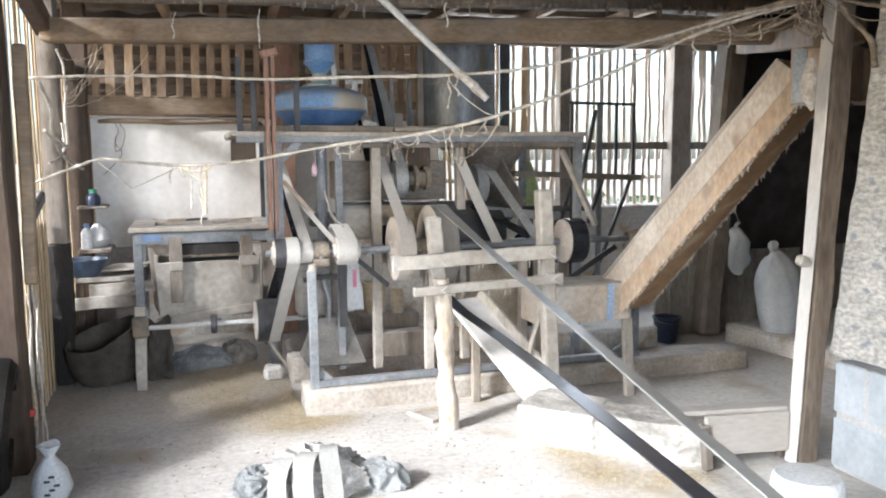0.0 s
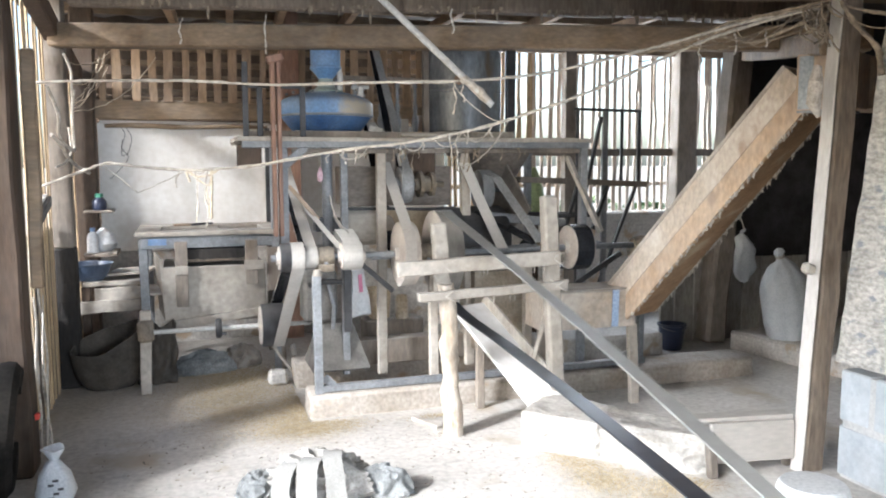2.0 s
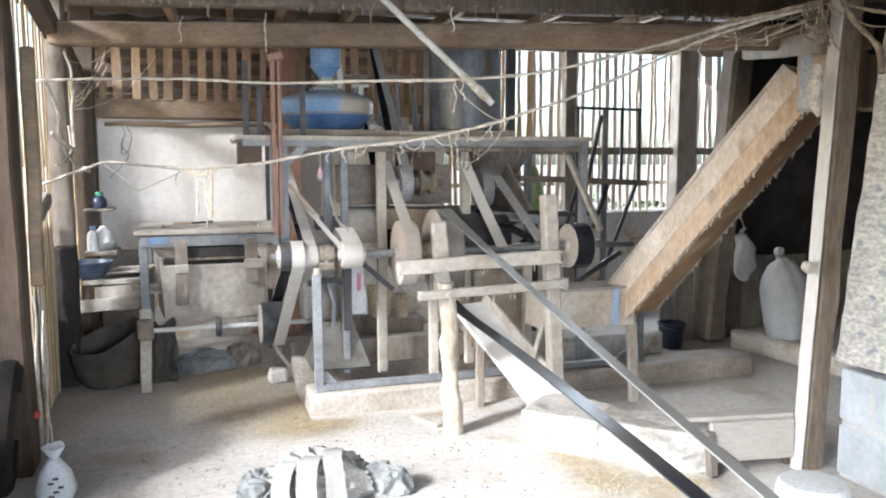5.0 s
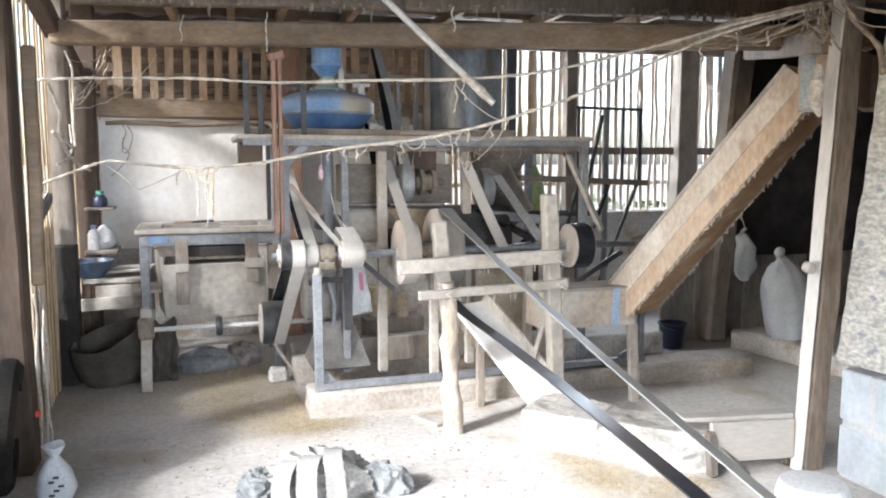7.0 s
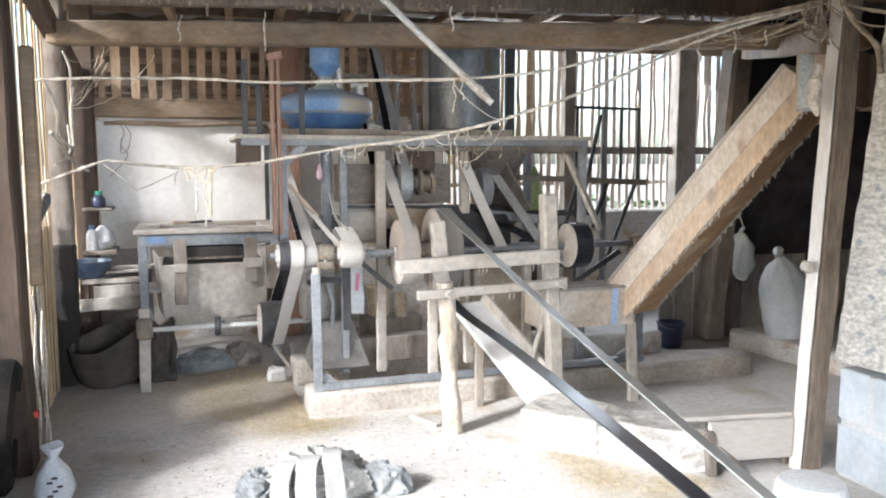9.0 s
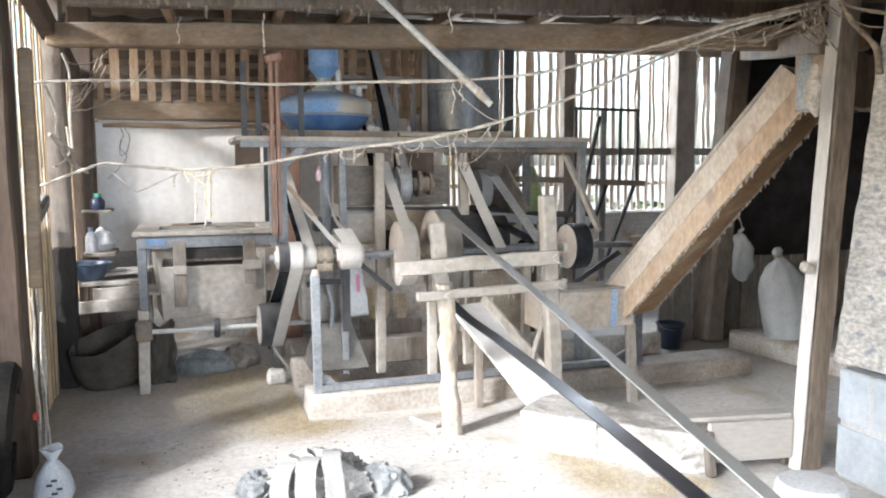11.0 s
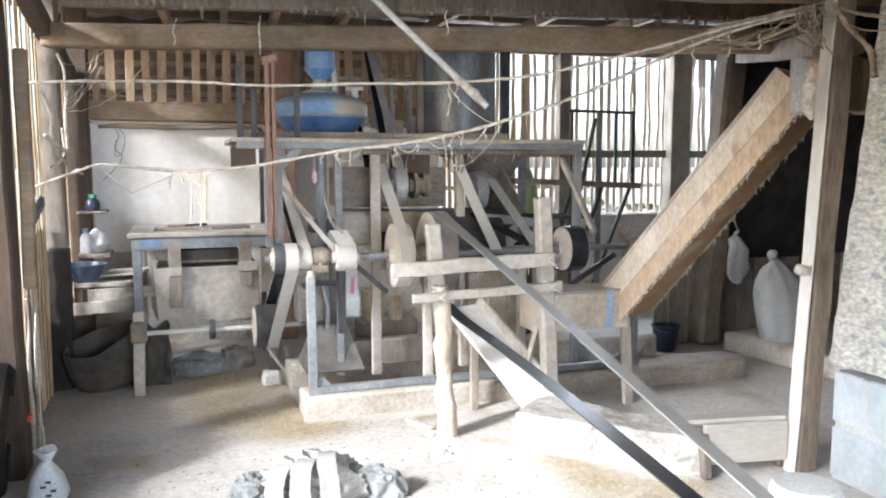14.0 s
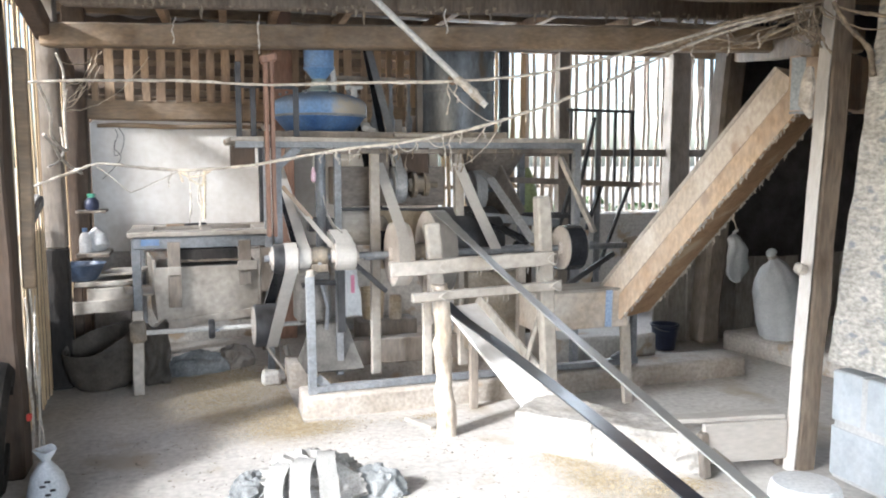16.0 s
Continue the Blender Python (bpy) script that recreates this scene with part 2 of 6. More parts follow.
# ---- mesh helpers ----
def part(name, bm, material, parent=None, label=""):
    """Links a bmesh as one mesh object, under a thing if there is one."""
    me = bpy.data.meshes.new(name)
    bm.to_mesh(me)
    bm.free()
    me.materials.append(material)
    ob = new(name, me)
    if parent is not None:
        ob.parent = parent
    if label:
        ob["label"] = label
    return ob


def empty(name, m, label, category, group="", kind=""):
    ob = new(name)
    ob.matrix_world = m
    return tagged(ob, label, category, group, kind)


def smooth(ob, angle=40):
    for p in ob.data.polygons:
        p.use_smooth = True
    ob.data.set_sharp_from_angle(angle=radians(angle))
    return ob


def join(*parts):
    """One bmesh from several."""
    out = parts[0]
    for other in parts[1:]:
        me = bpy.data.meshes.new("tmp")
        other.to_mesh(me)
        other.free()
        out.from_mesh(me)
        bpy.data.meshes.remove(me)
    return out


def bevel(bm, width, segments=1):
    if width > 0:
        bmesh.ops.bevel(bm, geom=[e for e in bm.edges if e.calc_face_angle(1.0) > 0.5], offset=width, segments=segments, affect="EDGES", profile=0.6)
    return bm


def block(x0, y0, z0, x1, y1, z1, bev=0.004):
    bm = bmesh.new()
    bmesh.ops.create_cube(bm, size=1)
    bmesh.ops.scale(bm, vec=(x1 - x0, y1 - y0, z1 - z0), verts=bm.verts)
    bmesh.ops.translate(bm, vec=((x0 + x1) / 2, (y0 + y1) / 2, (z0 + z1) / 2), verts=bm.verts)
    return bevel(bm, bev)


def bar(a, b, w, h, bev=0.004, seg=1, wob=0.0, taper=1.0, up=(0, 0, 1), seed=0):
    """A squared timber from a to b: w across, h in the up direction; wob makes it uneven along its length."""
    a, b = Vector(a), Vector(b)
    d = (b - a).normalized()
    up = Vector(up)
    if abs(d.dot(up)) > 0.98:
        up = Vector((0, 1, 0))
    side = d.cross(up).normalized()
    top = side.cross(d).normalized()
    rnd = random.Random(seed + int(1000 * (a.x + 3 * a.y + 7 * a.z)))
    bm = bmesh.new()
    rings = []
    for i in range(seg + 1):
        k = i / seg
        c = a.lerp(b, k)
        if 0 < i < seg:
            c = c + side * rnd.uniform(-wob, wob) + top * rnd.uniform(-wob, wob)
        f = 1 + (taper - 1) * k
        r = []
        for sx, sz in ((-1, -1), (1, -1), (1, 1), (-1, 1)):
            j = 1 + rnd.uniform(-1, 1) * min(0.3, wob * 6)
            r.append(bm.verts.new(c + side * (sx * w / 2 * f * j) + top * (sz * h / 2 * f * j)))
        rings.append(r)
    for p, q in zip(rings, rings[1:]):
        for i in range(4):
            bm.faces.new((p[i], p[(i + 1) % 4], q[(i + 1) % 4], q[i]))
    bm.faces.new(rings[0][::-1])
    bm.faces.new(rings[-1])
    bmesh.ops.recalc_face_normals(bm, faces=bm.faces[:])
    return bevel(bm, bev)


def tube(points, r, sides=8, close=False, jitter=0.0, seed=1):
    """A round strand along points; r may be one radius or one for each point."""
    pts = [Vector(p) for p in points]
    rs = r if isinstance(r, (list, tuple)) else [r] * len(pts)
    rnd = random.Random(seed)
    bm = bmesh.new()
    rings = []
    ref = Vector((0.31, 0.11, 0.94))
    for i, p in enumerate(pts):
        d = (pts[min(i + 1, len(pts) - 1)] - pts[max(i - 1, 0)]).normalized()
        s = d.cross(ref)
        if s.length < 0.05:
            s = d.cross(Vector((1, 0, 0)))
        s.normalize()
        t = s.cross(d)
        ring = []
        for k in range(sides):
            a = 2 * math.pi * k / sides
            rr = rs[i] * (1 + rnd.uniform(-jitter, jitter))
            ring.append(bm.verts.new(p + s * (rr * math.cos(a)) + t * (rr * math.sin(a))))
        rings.append(ring)
    for p, q in zip(rings, rings[1:]):
        for k in range(sides):
            bm.faces.new((p[k], p[(k + 1) % sides], q[(k + 1) % sides], q[k]))
    bm.faces.new(rings[0][::-1])
    bm.faces.new(rings[-1])
    bmesh.ops.recalc_face_normals(bm, faces=bm.faces[:])
    return bm


def lathe(profile, sides=32, axis="Z"):
    """A turned body from (radius, height) pairs, about Z or X."""
    bm = bmesh.new()
    rings = []
    for r, h in profile:
        ring = []
        for k in range(sides):
            a = 2 * math.pi * k / sides
            c, s = r * math.cos(a), r * math.sin(a)
            ring.append(bm.verts.new((h, c, s) if axis == "X" else (c, s, h)))
        rings.append(ring)
    for p, q in zip(rings, rings[1:]):
        for k in range(sides):
            bm.faces.new((p[k], p[(k + 1) % sides], q[(k + 1) % sides], q[k]))
    if profile[0][0] > 1e-6:
        bm.faces.new(rings[0][::-1])
    if profile[-1][0] > 1e-6:
        bm.faces.new(rings[-1])
    bmesh.ops.remove_doubles(bm, verts=bm.verts[:], dist=1e-5)
    bmesh.ops.recalc_face_normals(bm, faces=bm.faces[:])
    return bm


def moved(bm, m):
    bmesh.ops.transform(bm, matrix=m, verts=bm.verts)
    return bm


def strip(points, width, side, thick=0.006):
    """A flat band (belt, tape) along points, width along the side vector."""
    pts = [Vector(p) for p in points]
    side = Vector(side).normalized() * (width / 2)
    bm = bmesh.new()
    rings = []
    for i, p in enumerate(pts):
        d = (pts[min(i + 1, len(pts) - 1)] - pts[max(i - 1, 0)]).normalized()
        nrm = d.cross(side).normalized() * (thick / 2)
        rings.append([bm.verts.new(p + a * side + b * nrm) for a, b in ((-1, -1), (1, -1), (1, 1), (-1, 1))])
    for p, q in zip(rings, rings[1:]):
        for k in range(4):
            bm.faces.new((p[k], p[(k + 1) % 4], q[(k + 1) % 4], q[k]))
    bm.faces.new(rings[0][::-1])
    bm.faces.new(rings[-1])
    bmesh.ops.recalc_face_normals(bm, faces=bm.faces[:])
    return bm


def sag(a, b, drop, n=24):
    a, b = Vector(a), Vector(b)
    return [a.lerp(b, i / n) - Vector((0, 0, drop * 4 * (i / n) * (1 - i / n))) for i in range(n + 1)]


def lumpy(bm, amount, scale, seed=0.0):
    """Pushes the vertices about with smooth noise."""
    for v in bm.verts:
        v.co += amount * noise.noise_vector(v.co * scale + Vector((seed, seed * 2, 0)))
    return bm


def flow(points, n=8):
    """A smooth run through the given points."""
    p = [Vector(q) for q in points]
    out = []
    for i in range(len(p) - 1):
        p0, p1, p2, p3 = p[max(i - 1, 0)], p[i], p[i + 1], p[min(i + 2, len(p) - 1)]
        for k in range(n):
            t = k / n
            out.append(0.5 * ((2 * p1) + (p2 - p0) * t + (2 * p0 - 5 * p1 + 4 * p2 - p3) * t * t + (3 * p1 - p0 - 3 * p2 + p3) * t ** 3))
    return out + [p[-1]]


# ---- structure ----
def structure(name, bm, material, label, category):
    return tagged(part(name, bm, material), label, category, kind="structure")


def ground_sheet():
    bm = bmesh.new()
    bmesh.ops.create_grid(bm, x_segments=40, y_segments=40, size=1)
    for v in bm.verts:
        v.co = Vector((math.copysign(abs(v.co.x) ** 4 * 1500, v.co.x), math.copysign(abs(v.co.y) ** 4 * 1500, v.co.y), -0.06))
    structure("ground", bm, M_GROUND, "bare brown earth round the shed", "ground")


def floor_sheet():
    bm = bmesh.new()
    nx, ny = 70, 84
    grid = [[bm.verts.new((-0.95 + 7.45 * i / nx, -1.0 + 8.2 * j / ny, 0)) for i in range(nx + 1)] for j in range(ny + 1)]
    for j in range(ny):
        for i in range(nx):
            bm.faces.new((grid[j][i], grid[j][i + 1], grid[j + 1][i + 1], grid[j + 1][i]))
    for v in bm.verts:
        v.co.z = 0.004 * noise.noise(v.co * 2.3) + 0.003 * noise.noise(v.co * 7)
    for f in bm.faces:
        f.smooth = True
    structure("floor", bm, M_FLOOR, "dusty pale cement floor with stains", "floor")


def posts_and_beams():
    def timber(name, a, b, w, h, m, label, category="post", **k):
        return structure(name, bar(a, b, w, h, **k), m, label, category)
    timber("post_left_front", (-0.835, 4.22, 0), (-0.86, 4.22, 2.9), 0.17, 0.2, M_DARK, "dark weathered square post by the doorway", seg=8, wob=0.008, bev=0.012)
    mid = timber("post_left_middle", (-0.8, 5.86, 0.96), (-0.8, 5.86, 2.6), 0.13, 0.16, M_OLD, "old dusty square timber post, near-black at the foot", seg=8, wob=0.008, bev=0.01)
    # lower half of the post in a near-black tone
    part("black_foot", bar((-0.8, 5.86, 0), (-0.8, 5.86, 0.958), 0.134, 0.164, seg=8, wob=0.008, bev=0.01), M_NEARBLACK, mid, "near-black lower half")
    timber("post_back_corner", (-0.79, 7.0, 0), (-0.75, 7.0, 2.75), 0.17, 0.17, M_DARK, "dark corner post at the back wall", seg=6, wob=0.006, bev=0.01)
    timber("post_right_front", (2.875, 3.05, 0), (3.025, 3.05, 2.8), 0.115, 0.085, M_POST, "brown dusty square post beside the plastered wall", seg=10, wob=0.006, bev=0.01)
    timber("post_right_back", (4.2, 5.62, 0), (4.42, 5.62, 2.8), 0.2, 0.2, M_OLD, "thick grey-brown round-edged timber post", seg=8, wob=0.01, bev=0.03)
    timber("post_back_wall", (4.82, 7.0, 0), (4.84, 7.0, 2.8), 0.22, 0.16, M_OLD, "broad weathered post in the slatted wall", seg=6, wob=0.008, bev=0.01)
    timber("post_back_slim", (3.55, 7.02, 0), (3.55, 7.02, 2.8), 0.11, 0.1, M_OLD, "slim brown post in the slatted wall", seg=6, wob=0.004, bev=0.006)
    timber("post_back_brown", (0.86, 6.98, 0), (0.86, 6.98, 2.8), 0.16, 0.14, M_RED, "reddish brown post behind the machine", seg=4, wob=0.004, bev=0.006)
    timber("tie_beam", (-0.80, 5.74, 2.345), (4.0, 3.9, 2.255), 0.12, 0.145, M_BEAM, "long rough tie beam across the shed", "beam", seg=14, wob=0.006, bev=0.012)
    timber("upper_beam", (-0.6, 5.0, 2.465), (4.2, 4.36, 2.51), 0.1, 0.12, M_POST, "dark brown upper beam caked with husk dust", "beam", seg=14, wob=0.006, bev=0.012)
    timber("front_beam", (-0.6, 4.2, 2.45), (4.2, 3.1, 2.42), 0.14, 0.17, M_BEAM, "rough beam under the roof", "beam", seg=12, wob=0.008, bev=0.012)
    timber("side_plate", (-0.8, 4.2, 2.60), (-0.8, 6.9, 2.22), 0.1, 0.12, M_DARK, "dark wall plate over the left slats", "beam", seg=6, wob=0.004, bev=0.008)
    timber("side_beam", (4.45, 5.6, 2.42), (2.95, 3.1, 2.08), 0.1, 0.12, M_BEAM, "brown side beam", "beam", seg=6, wob=0.006, bev=0.01)
    timber("back_rail", (-0.72, 7.04, 1.97), (2.3, 7.04, 1.97), 0.08, 0.16, M_BEAM, "broad brown rail over the white sheet", "beam", seg=8, wob=0.005, bev=0.008)
    timber("back_rail_right", (2.3, 7.04, 1.63), (5.6, 7.04, 1.63), 0.05, 0.075, M_OLD, "grey-brown rail of the slatted wall", "beam", seg=8, wob=0.004, bev=0.006)
    timber("back_top_rail", (-0.72, 7.04, 2.58), (5.6, 7.04, 2.66), 0.08, 0.12, M_BEAM, "rail along the top of the back wall", "beam", seg=8, wob=0.005, bev=0.008)


def walls():
    rnd = random.Random(4)
    # left wall: thin upright slats with gaps
    wall = structure("wall_left", block(-0.93, 4.2, -0.02, -0.885, 7.1, 0.5), M_DARK, "left wall of thin upright slats on dark boards", "wall")
    part("door_leaf", block(-0.884, 4.95, 0.0, -0.86, 5.75, 1.12, 0.006), M_OLD, wall, "grey weathered board leaf in the slat wall")
    part("leaf_edge", lumpy(bar((-0.852, 4.94, 0.25), (-0.852, 4.94, 1.1), 0.016, 0.03, bev=0.003, seg=10, wob=0.004), 0.006, 25), M_PALEBOARD, wall, "chipped chalky edge")
    y = 4.36
    while y < 7.0:
        w = rnd.uniform(0.04, 0.06)
        top = 2.62 - (y - 4.2) * 0.14
        part("slat", bar((-0.845 + rnd.uniform(-0.01, 0.01), y, 0.02), (-0.845 + rnd.uniform(-0.015, 0.015), y + rnd.uniform(-0.02, 0.02), top), w, 0.007, bev=0.001, seg=4, wob=0.003, up=(1, 0, 0)), M_TANSLAT, wall)
        y += w + rnd.uniform(0.035, 0.08)
    # out of view; height set to cast the shadow edge along the left floor
    structure("wall_left_boards", block(-0.98, -1.0, -0.02, -0.93, 4.14, 0.45), M_DARK, "unseen low dark plank wall of the open side", "wall")
    # back wall
    structure("wall_back_sheet", block(-0.68, 7.085, 0.80, 2.3, 7.1, 1.86, 0.002), M_SHEET, "large off-white wall sheet, slightly stained", "wall")
    structure("sheet_batten", bar((-0.66, 7.06, 1.868), (0.7, 7.06, 1.862), 0.02, 0.022, bev=0.003, seg=6, wob=0.002), M_PALEBOARD, "thin white batten over the sheet", "batten")
    structure("sheet_roll", lumpy(tube([(-0.62 + 0.13 * k, 7.045, 1.835 + 0.006 * math.sin(k)) for k in range(11)], [0.016, 0.02, 0.022, 0.02, 0.024, 0.02, 0.018, 0.022, 0.018, 0.016, 0.012], 10), 0.006, 14), M_BEAM, "rolled brown top edge of the sheet", "trim")
    structure("wall_back_base", block(-0.9, 7.1, -0.02, 2.3, 7.22, 0.82), M_CONC, "low dusty concrete base wall", "wall")
    structure("wall_back_low", block(2.3, 6.98, -0.02, 6.5, 7.12, 1.04, 0.02), M_CONC, "low dusty concrete wall below the slats", "wall")
    upper = structure("wall_back_upper", block(-0.72, 7.09, 2.05, 2.3, 7.105, 2.08), M_BEAM, "upper back wall of brown upright slats", "wall")
    x = -0.62
    while x < 2.3:
        w = rnd.uniform(0.05, 0.075)
        part("slat", bar((x, 7.0, 2.03), (x + rnd.uniform(-0.015, 0.015), 7.0, 2.62), w, 0.018, bev=0.003, seg=2, wob=0.003), M_SLAT, upper)
        x += w + rnd.uniform(0.04, 0.075)
    for z in (2.12, 2.24, 2.36, 2.48):
        part("lath", bar((-0.72, 7.16, z), (2.3, 7.16, z + 0.01), 0.02, 0.05, bev=0.003, seg=6, wob=0.005), M_BEAM, upper)
    # added backdrop that keeps the gaps between the upper slats dark
    structure("wall_next_shed", block(-1.2, 7.9, -0.05, 2.4, 7.95, 3.2), M_DARK, "dark backing board added behind the upper slats", "wall")
    right = structure("wall_back_right", block(2.3, 7.1, 1.02, 5.6, 7.13, 1.05), M_OLD, "right back wall of uneven upright slats with bright gaps", "wall")
    x = 2.36
    while x < 5.5:
        w = rnd.uniform(0.026, 0.036) if x < 3.2 else rnd.uniform(0.03, 0.05)
        part("slat", bar((x, 7.09, 1.0 + rnd.uniform(-0.03, 0.02)), (x + rnd.uniform(-0.04, 0.04), 7.09, 2.66), w, 0.016, bev=0.004, seg=7, wob=0.008), M_TANSLAT if x < 3.2 else M_LIGHTSLAT, right)
        x += w + (rnd.uniform(0.012, 0.026) if x < 3.2 else rnd.uniform(0.028, 0.056))
    for z in (1.30,):
        part("lath", bar((2.3, 7.13, z), (5.6, 7.13, z + 0.02), 0.02, 0.04, bev=0.003, seg=6, wob=0.004), M_OLD, right)
    # side store: its darkness is put into a near-black back wall
    structure("wall_side_room", block(4.5, 5.75, -0.02, 7.0, 5.8, 2.9), M_BLACK, "near-black wall carrying the side store's shade", "wall")
    low = structure("wall_store_low", block(3.72, 5.70, -0.02, 6.4, 5.745, 0.05), M_OLD, "lower store wall of dusty upright boards", "wall")
    x = 3.74
    while x < 6.3:
        w = rnd.uniform(0.13, 0.2)
        h = 0.95 if x < 4.15 else rnd.uniform(0.62, 0.72)
        part("plank", bar((x + w / 2, 5.69, 0.0), (x + w / 2, 5.69, h + rnd.uniform(-0.02, 0.02)), w - 0.008, 0.022, bev=0.004, seg=4, wob=0.003), M_STORE, low)
        x += w
    # two walls out of view, added to keep daylight out of the store
    structure("wall_side_far", block(6.5, 2.0, -0.02, 6.55, 5.8, 2.9), M_DARK, "unseen dark end wall closing the side store", "wall")
    structure("wall_side_near", block(3.3, 2.0, -0.02, 6.5, 2.05, 2.9), M_DARK, "unseen dark near wall closing the side store", "wall")
    # right: plaster over blocks
    bm = block(3.0, -1.0, 0.545, 3.2, 2.98, 2.9, 0.0)
    for v in bm.verts:
        if v.co.y > 2:
            v.co.y = 3.03 - 0.12 * (v.co.z - 0.55)
    bmesh.ops.subdivide_edges(bm, edges=bm.edges[:], cuts=40, use_grid_fill=True)
    lumpy(bm, 0.014, 7)
    structure("wall_right_plaster", bm, M_PLASTER, "rough grey plastered wall", "wall")
    core = structure("wall_right_blocks", block(2.957, -1.0, -0.02, 3.14, 2.93, 0.52, 0.004), M_MORTAR, "concrete block base of the plastered wall", "wall")
    z, r = 0.0, 0
    while z < 0.5:
        y = 2.95 - (0.2 if r % 2 else 0.0)
        if r % 2:
            part("concrete_block", block(2.955, 2.77, z + 0.01, 3.15, 2.95, z + 0.255, 0.008), M_BLOCK, core)
            y = 2.75
        while y > -0.9:
            part("concrete_block", block(2.955, y - 0.42, z + 0.01, 3.15, y, z + 0.255, 0.008), M_BLOCK, core)
            y -= 0.435
        z += 0.27
        r += 1
    # out of view; added to dim the sky fill inside on the left
    structure("wall_sky_screen", block(-3.1, -5.0, -0.06, -3.0, 5.0, 1.7, 0.01), M_CONC, "unseen wall added to block low sky beyond the open side", "wall")
    # front, behind the camera: boards added to limit the incoming light
    structure("wall_front_left", block(-0.98, -1.05, -0.02, 0.3, -0.95, 2.9), M_DARK, "unseen boards added to narrow the open front", "wall")
    structure("wall_front_right", block(2.35, -1.05, -0.02, 3.2, -0.95, 2.9), M_DARK, "unseen boards added to narrow the open front", "wall")
    structure("wall_front_top", block(0.3, -1.05, 2.05, 2.35, -0.95, 2.9), M_DARK, "unseen boards added to lower the open front", "wall")


def roof():
    bm = bmesh.new()
    n = 90
    rows_ = []
    for j in range(2):
        rows_.append([bm.verts.new((-1.3 + 8.2 * i / n, -1.0 + 8.9 * j, 2.86 + 0.02 * math.sin(i * 1.6) + 0.0 * j)) for i in range(n + 1)])
    for i in range(n):
        bm.faces.new((rows_[0][i], rows_[0][i + 1], rows_[1][i + 1], rows_[1][i]))
    ob = structure("ceiling", bm, M_TIN, "corrugated tin roof seen from below", "ceiling")
    sol = ob.modifiers.new("thickness", "SOLIDIFY")
    sol.thickness = 0.004
    # out of view; added to keep high sky light off the left floor
    structure("shade_overhang", bar((-1.5, -1.0, 2.68), (-1.5, 4.2, 2.68), 0.52, 0.03, bev=0.004, seg=6, wob=0.002, up=(-0.416, 0, 0.909)), M_TIN, "unseen tin overhang added to shade the left floor strip", "roof")
    for y in (3.4, 4.4, 5.0, 5.9, 6.5, 7.1):
        structure("purlin", bar((-1.2, y, 2.77), (6.7, y, 2.80), 0.06, 0.08, bev=0.005, seg=10, wob=0.006), M_BEAM, "rough roof purlin", "purlin")
    for x in (-0.3, 0.15, 0.55, 1.1, 1.9, 2.7, 3.5):
        structure("rafter", bar((x, 3.0, 2.70), (x + 0.25, 7.2, 2.72), 0.06, 0.09, bev=0.005, seg=6, wob=0.006), M_SLAT, "brown roof rafter", "rafter")


def tapered(bm):
    for v in bm.verts:
        v.co.y *= 1 - 0.5 * v.co.x
    return bm


def concrete_forms():
    def form(name, bm, label, amount=0.01, material=None, cuts=14):
        bmesh.ops.subdivide_edges(bm, edges=bm.edges[:], cuts=cuts, use_grid_fill=True)
        lumpy(bm, amount if cuts < 20 else amount * 0.7, 4)
        lumpy(bm, amount * (0.5 if cuts < 20 else 0.35), 15, 3.0)
        if cuts < 20:
            lumpy(bm, amount * 0.3, 40, 7.0)
        else:
            # crumbled sides, trowelled top
            top = max(v.co.z for v in bm.verts) - 0.035
            for v in bm.verts:
                k = 0.6 if v.co.z < top else 0.12
                v.co += amount * k * noise.noise_vector(v.co * 34 + Vector((7, 14, 0)))
        return smooth(structure(name, bm, material or M_CONC, label, "plinth"), 50)
    form("plinth_front", block(0.655, 4.6, -0.03, 3.82, 4.88, 0.135, 0.015), "long low concrete plinth under the machine", 0.008, M_PLINTH)
    form("plinth_rear", block(0.66, 5.3, -0.03, 3.0, 5.55, 0.17, 0.015), "second low concrete plinth", 0.008, M_PLINTH)
    form("plinth_short", block(2.35, 4.95, -0.03, 3.3, 5.3, 0.27, 0.015), "short raised concrete kerb", 0.008)
    # rough mass beside the belt pit
    m = pose(1.66, 3.79, 0, 0, 0, -44.5)
    form("pit_wall", moved(tapered(block(0, 0.0, -0.03, 0.42, 0.40, 0.19, 0.012)), m), "blocky whitewashed concrete mass", 0.019, M_WHITEWASH, 40)
    form("pit_rubble", moved(tapered(block(0.33, 0.02, -0.03, 0.98, 0.42, 0.19, 0.03)), m), "rough crumbling mortar beside the pit", 0.021, M_WHITEWASH, 40)
    form("ledge", moved(block(0.0, -0.3, -0.03, 2.2, 1.02, 0.15, 0.02), pose(4.345, 4.36, 0, 0, 0, 8)), "raised concrete floor of the side store", 0.008)


ground_sheet()
floor_sheet()
posts_and_beams()
walls()
roof()
concrete_forms()


# ---- the drive ----
SHAFT_Y, SHAFT_Z = 4.75, 0.957
SPUN, SHAKEN, SWAYED = [], [], []


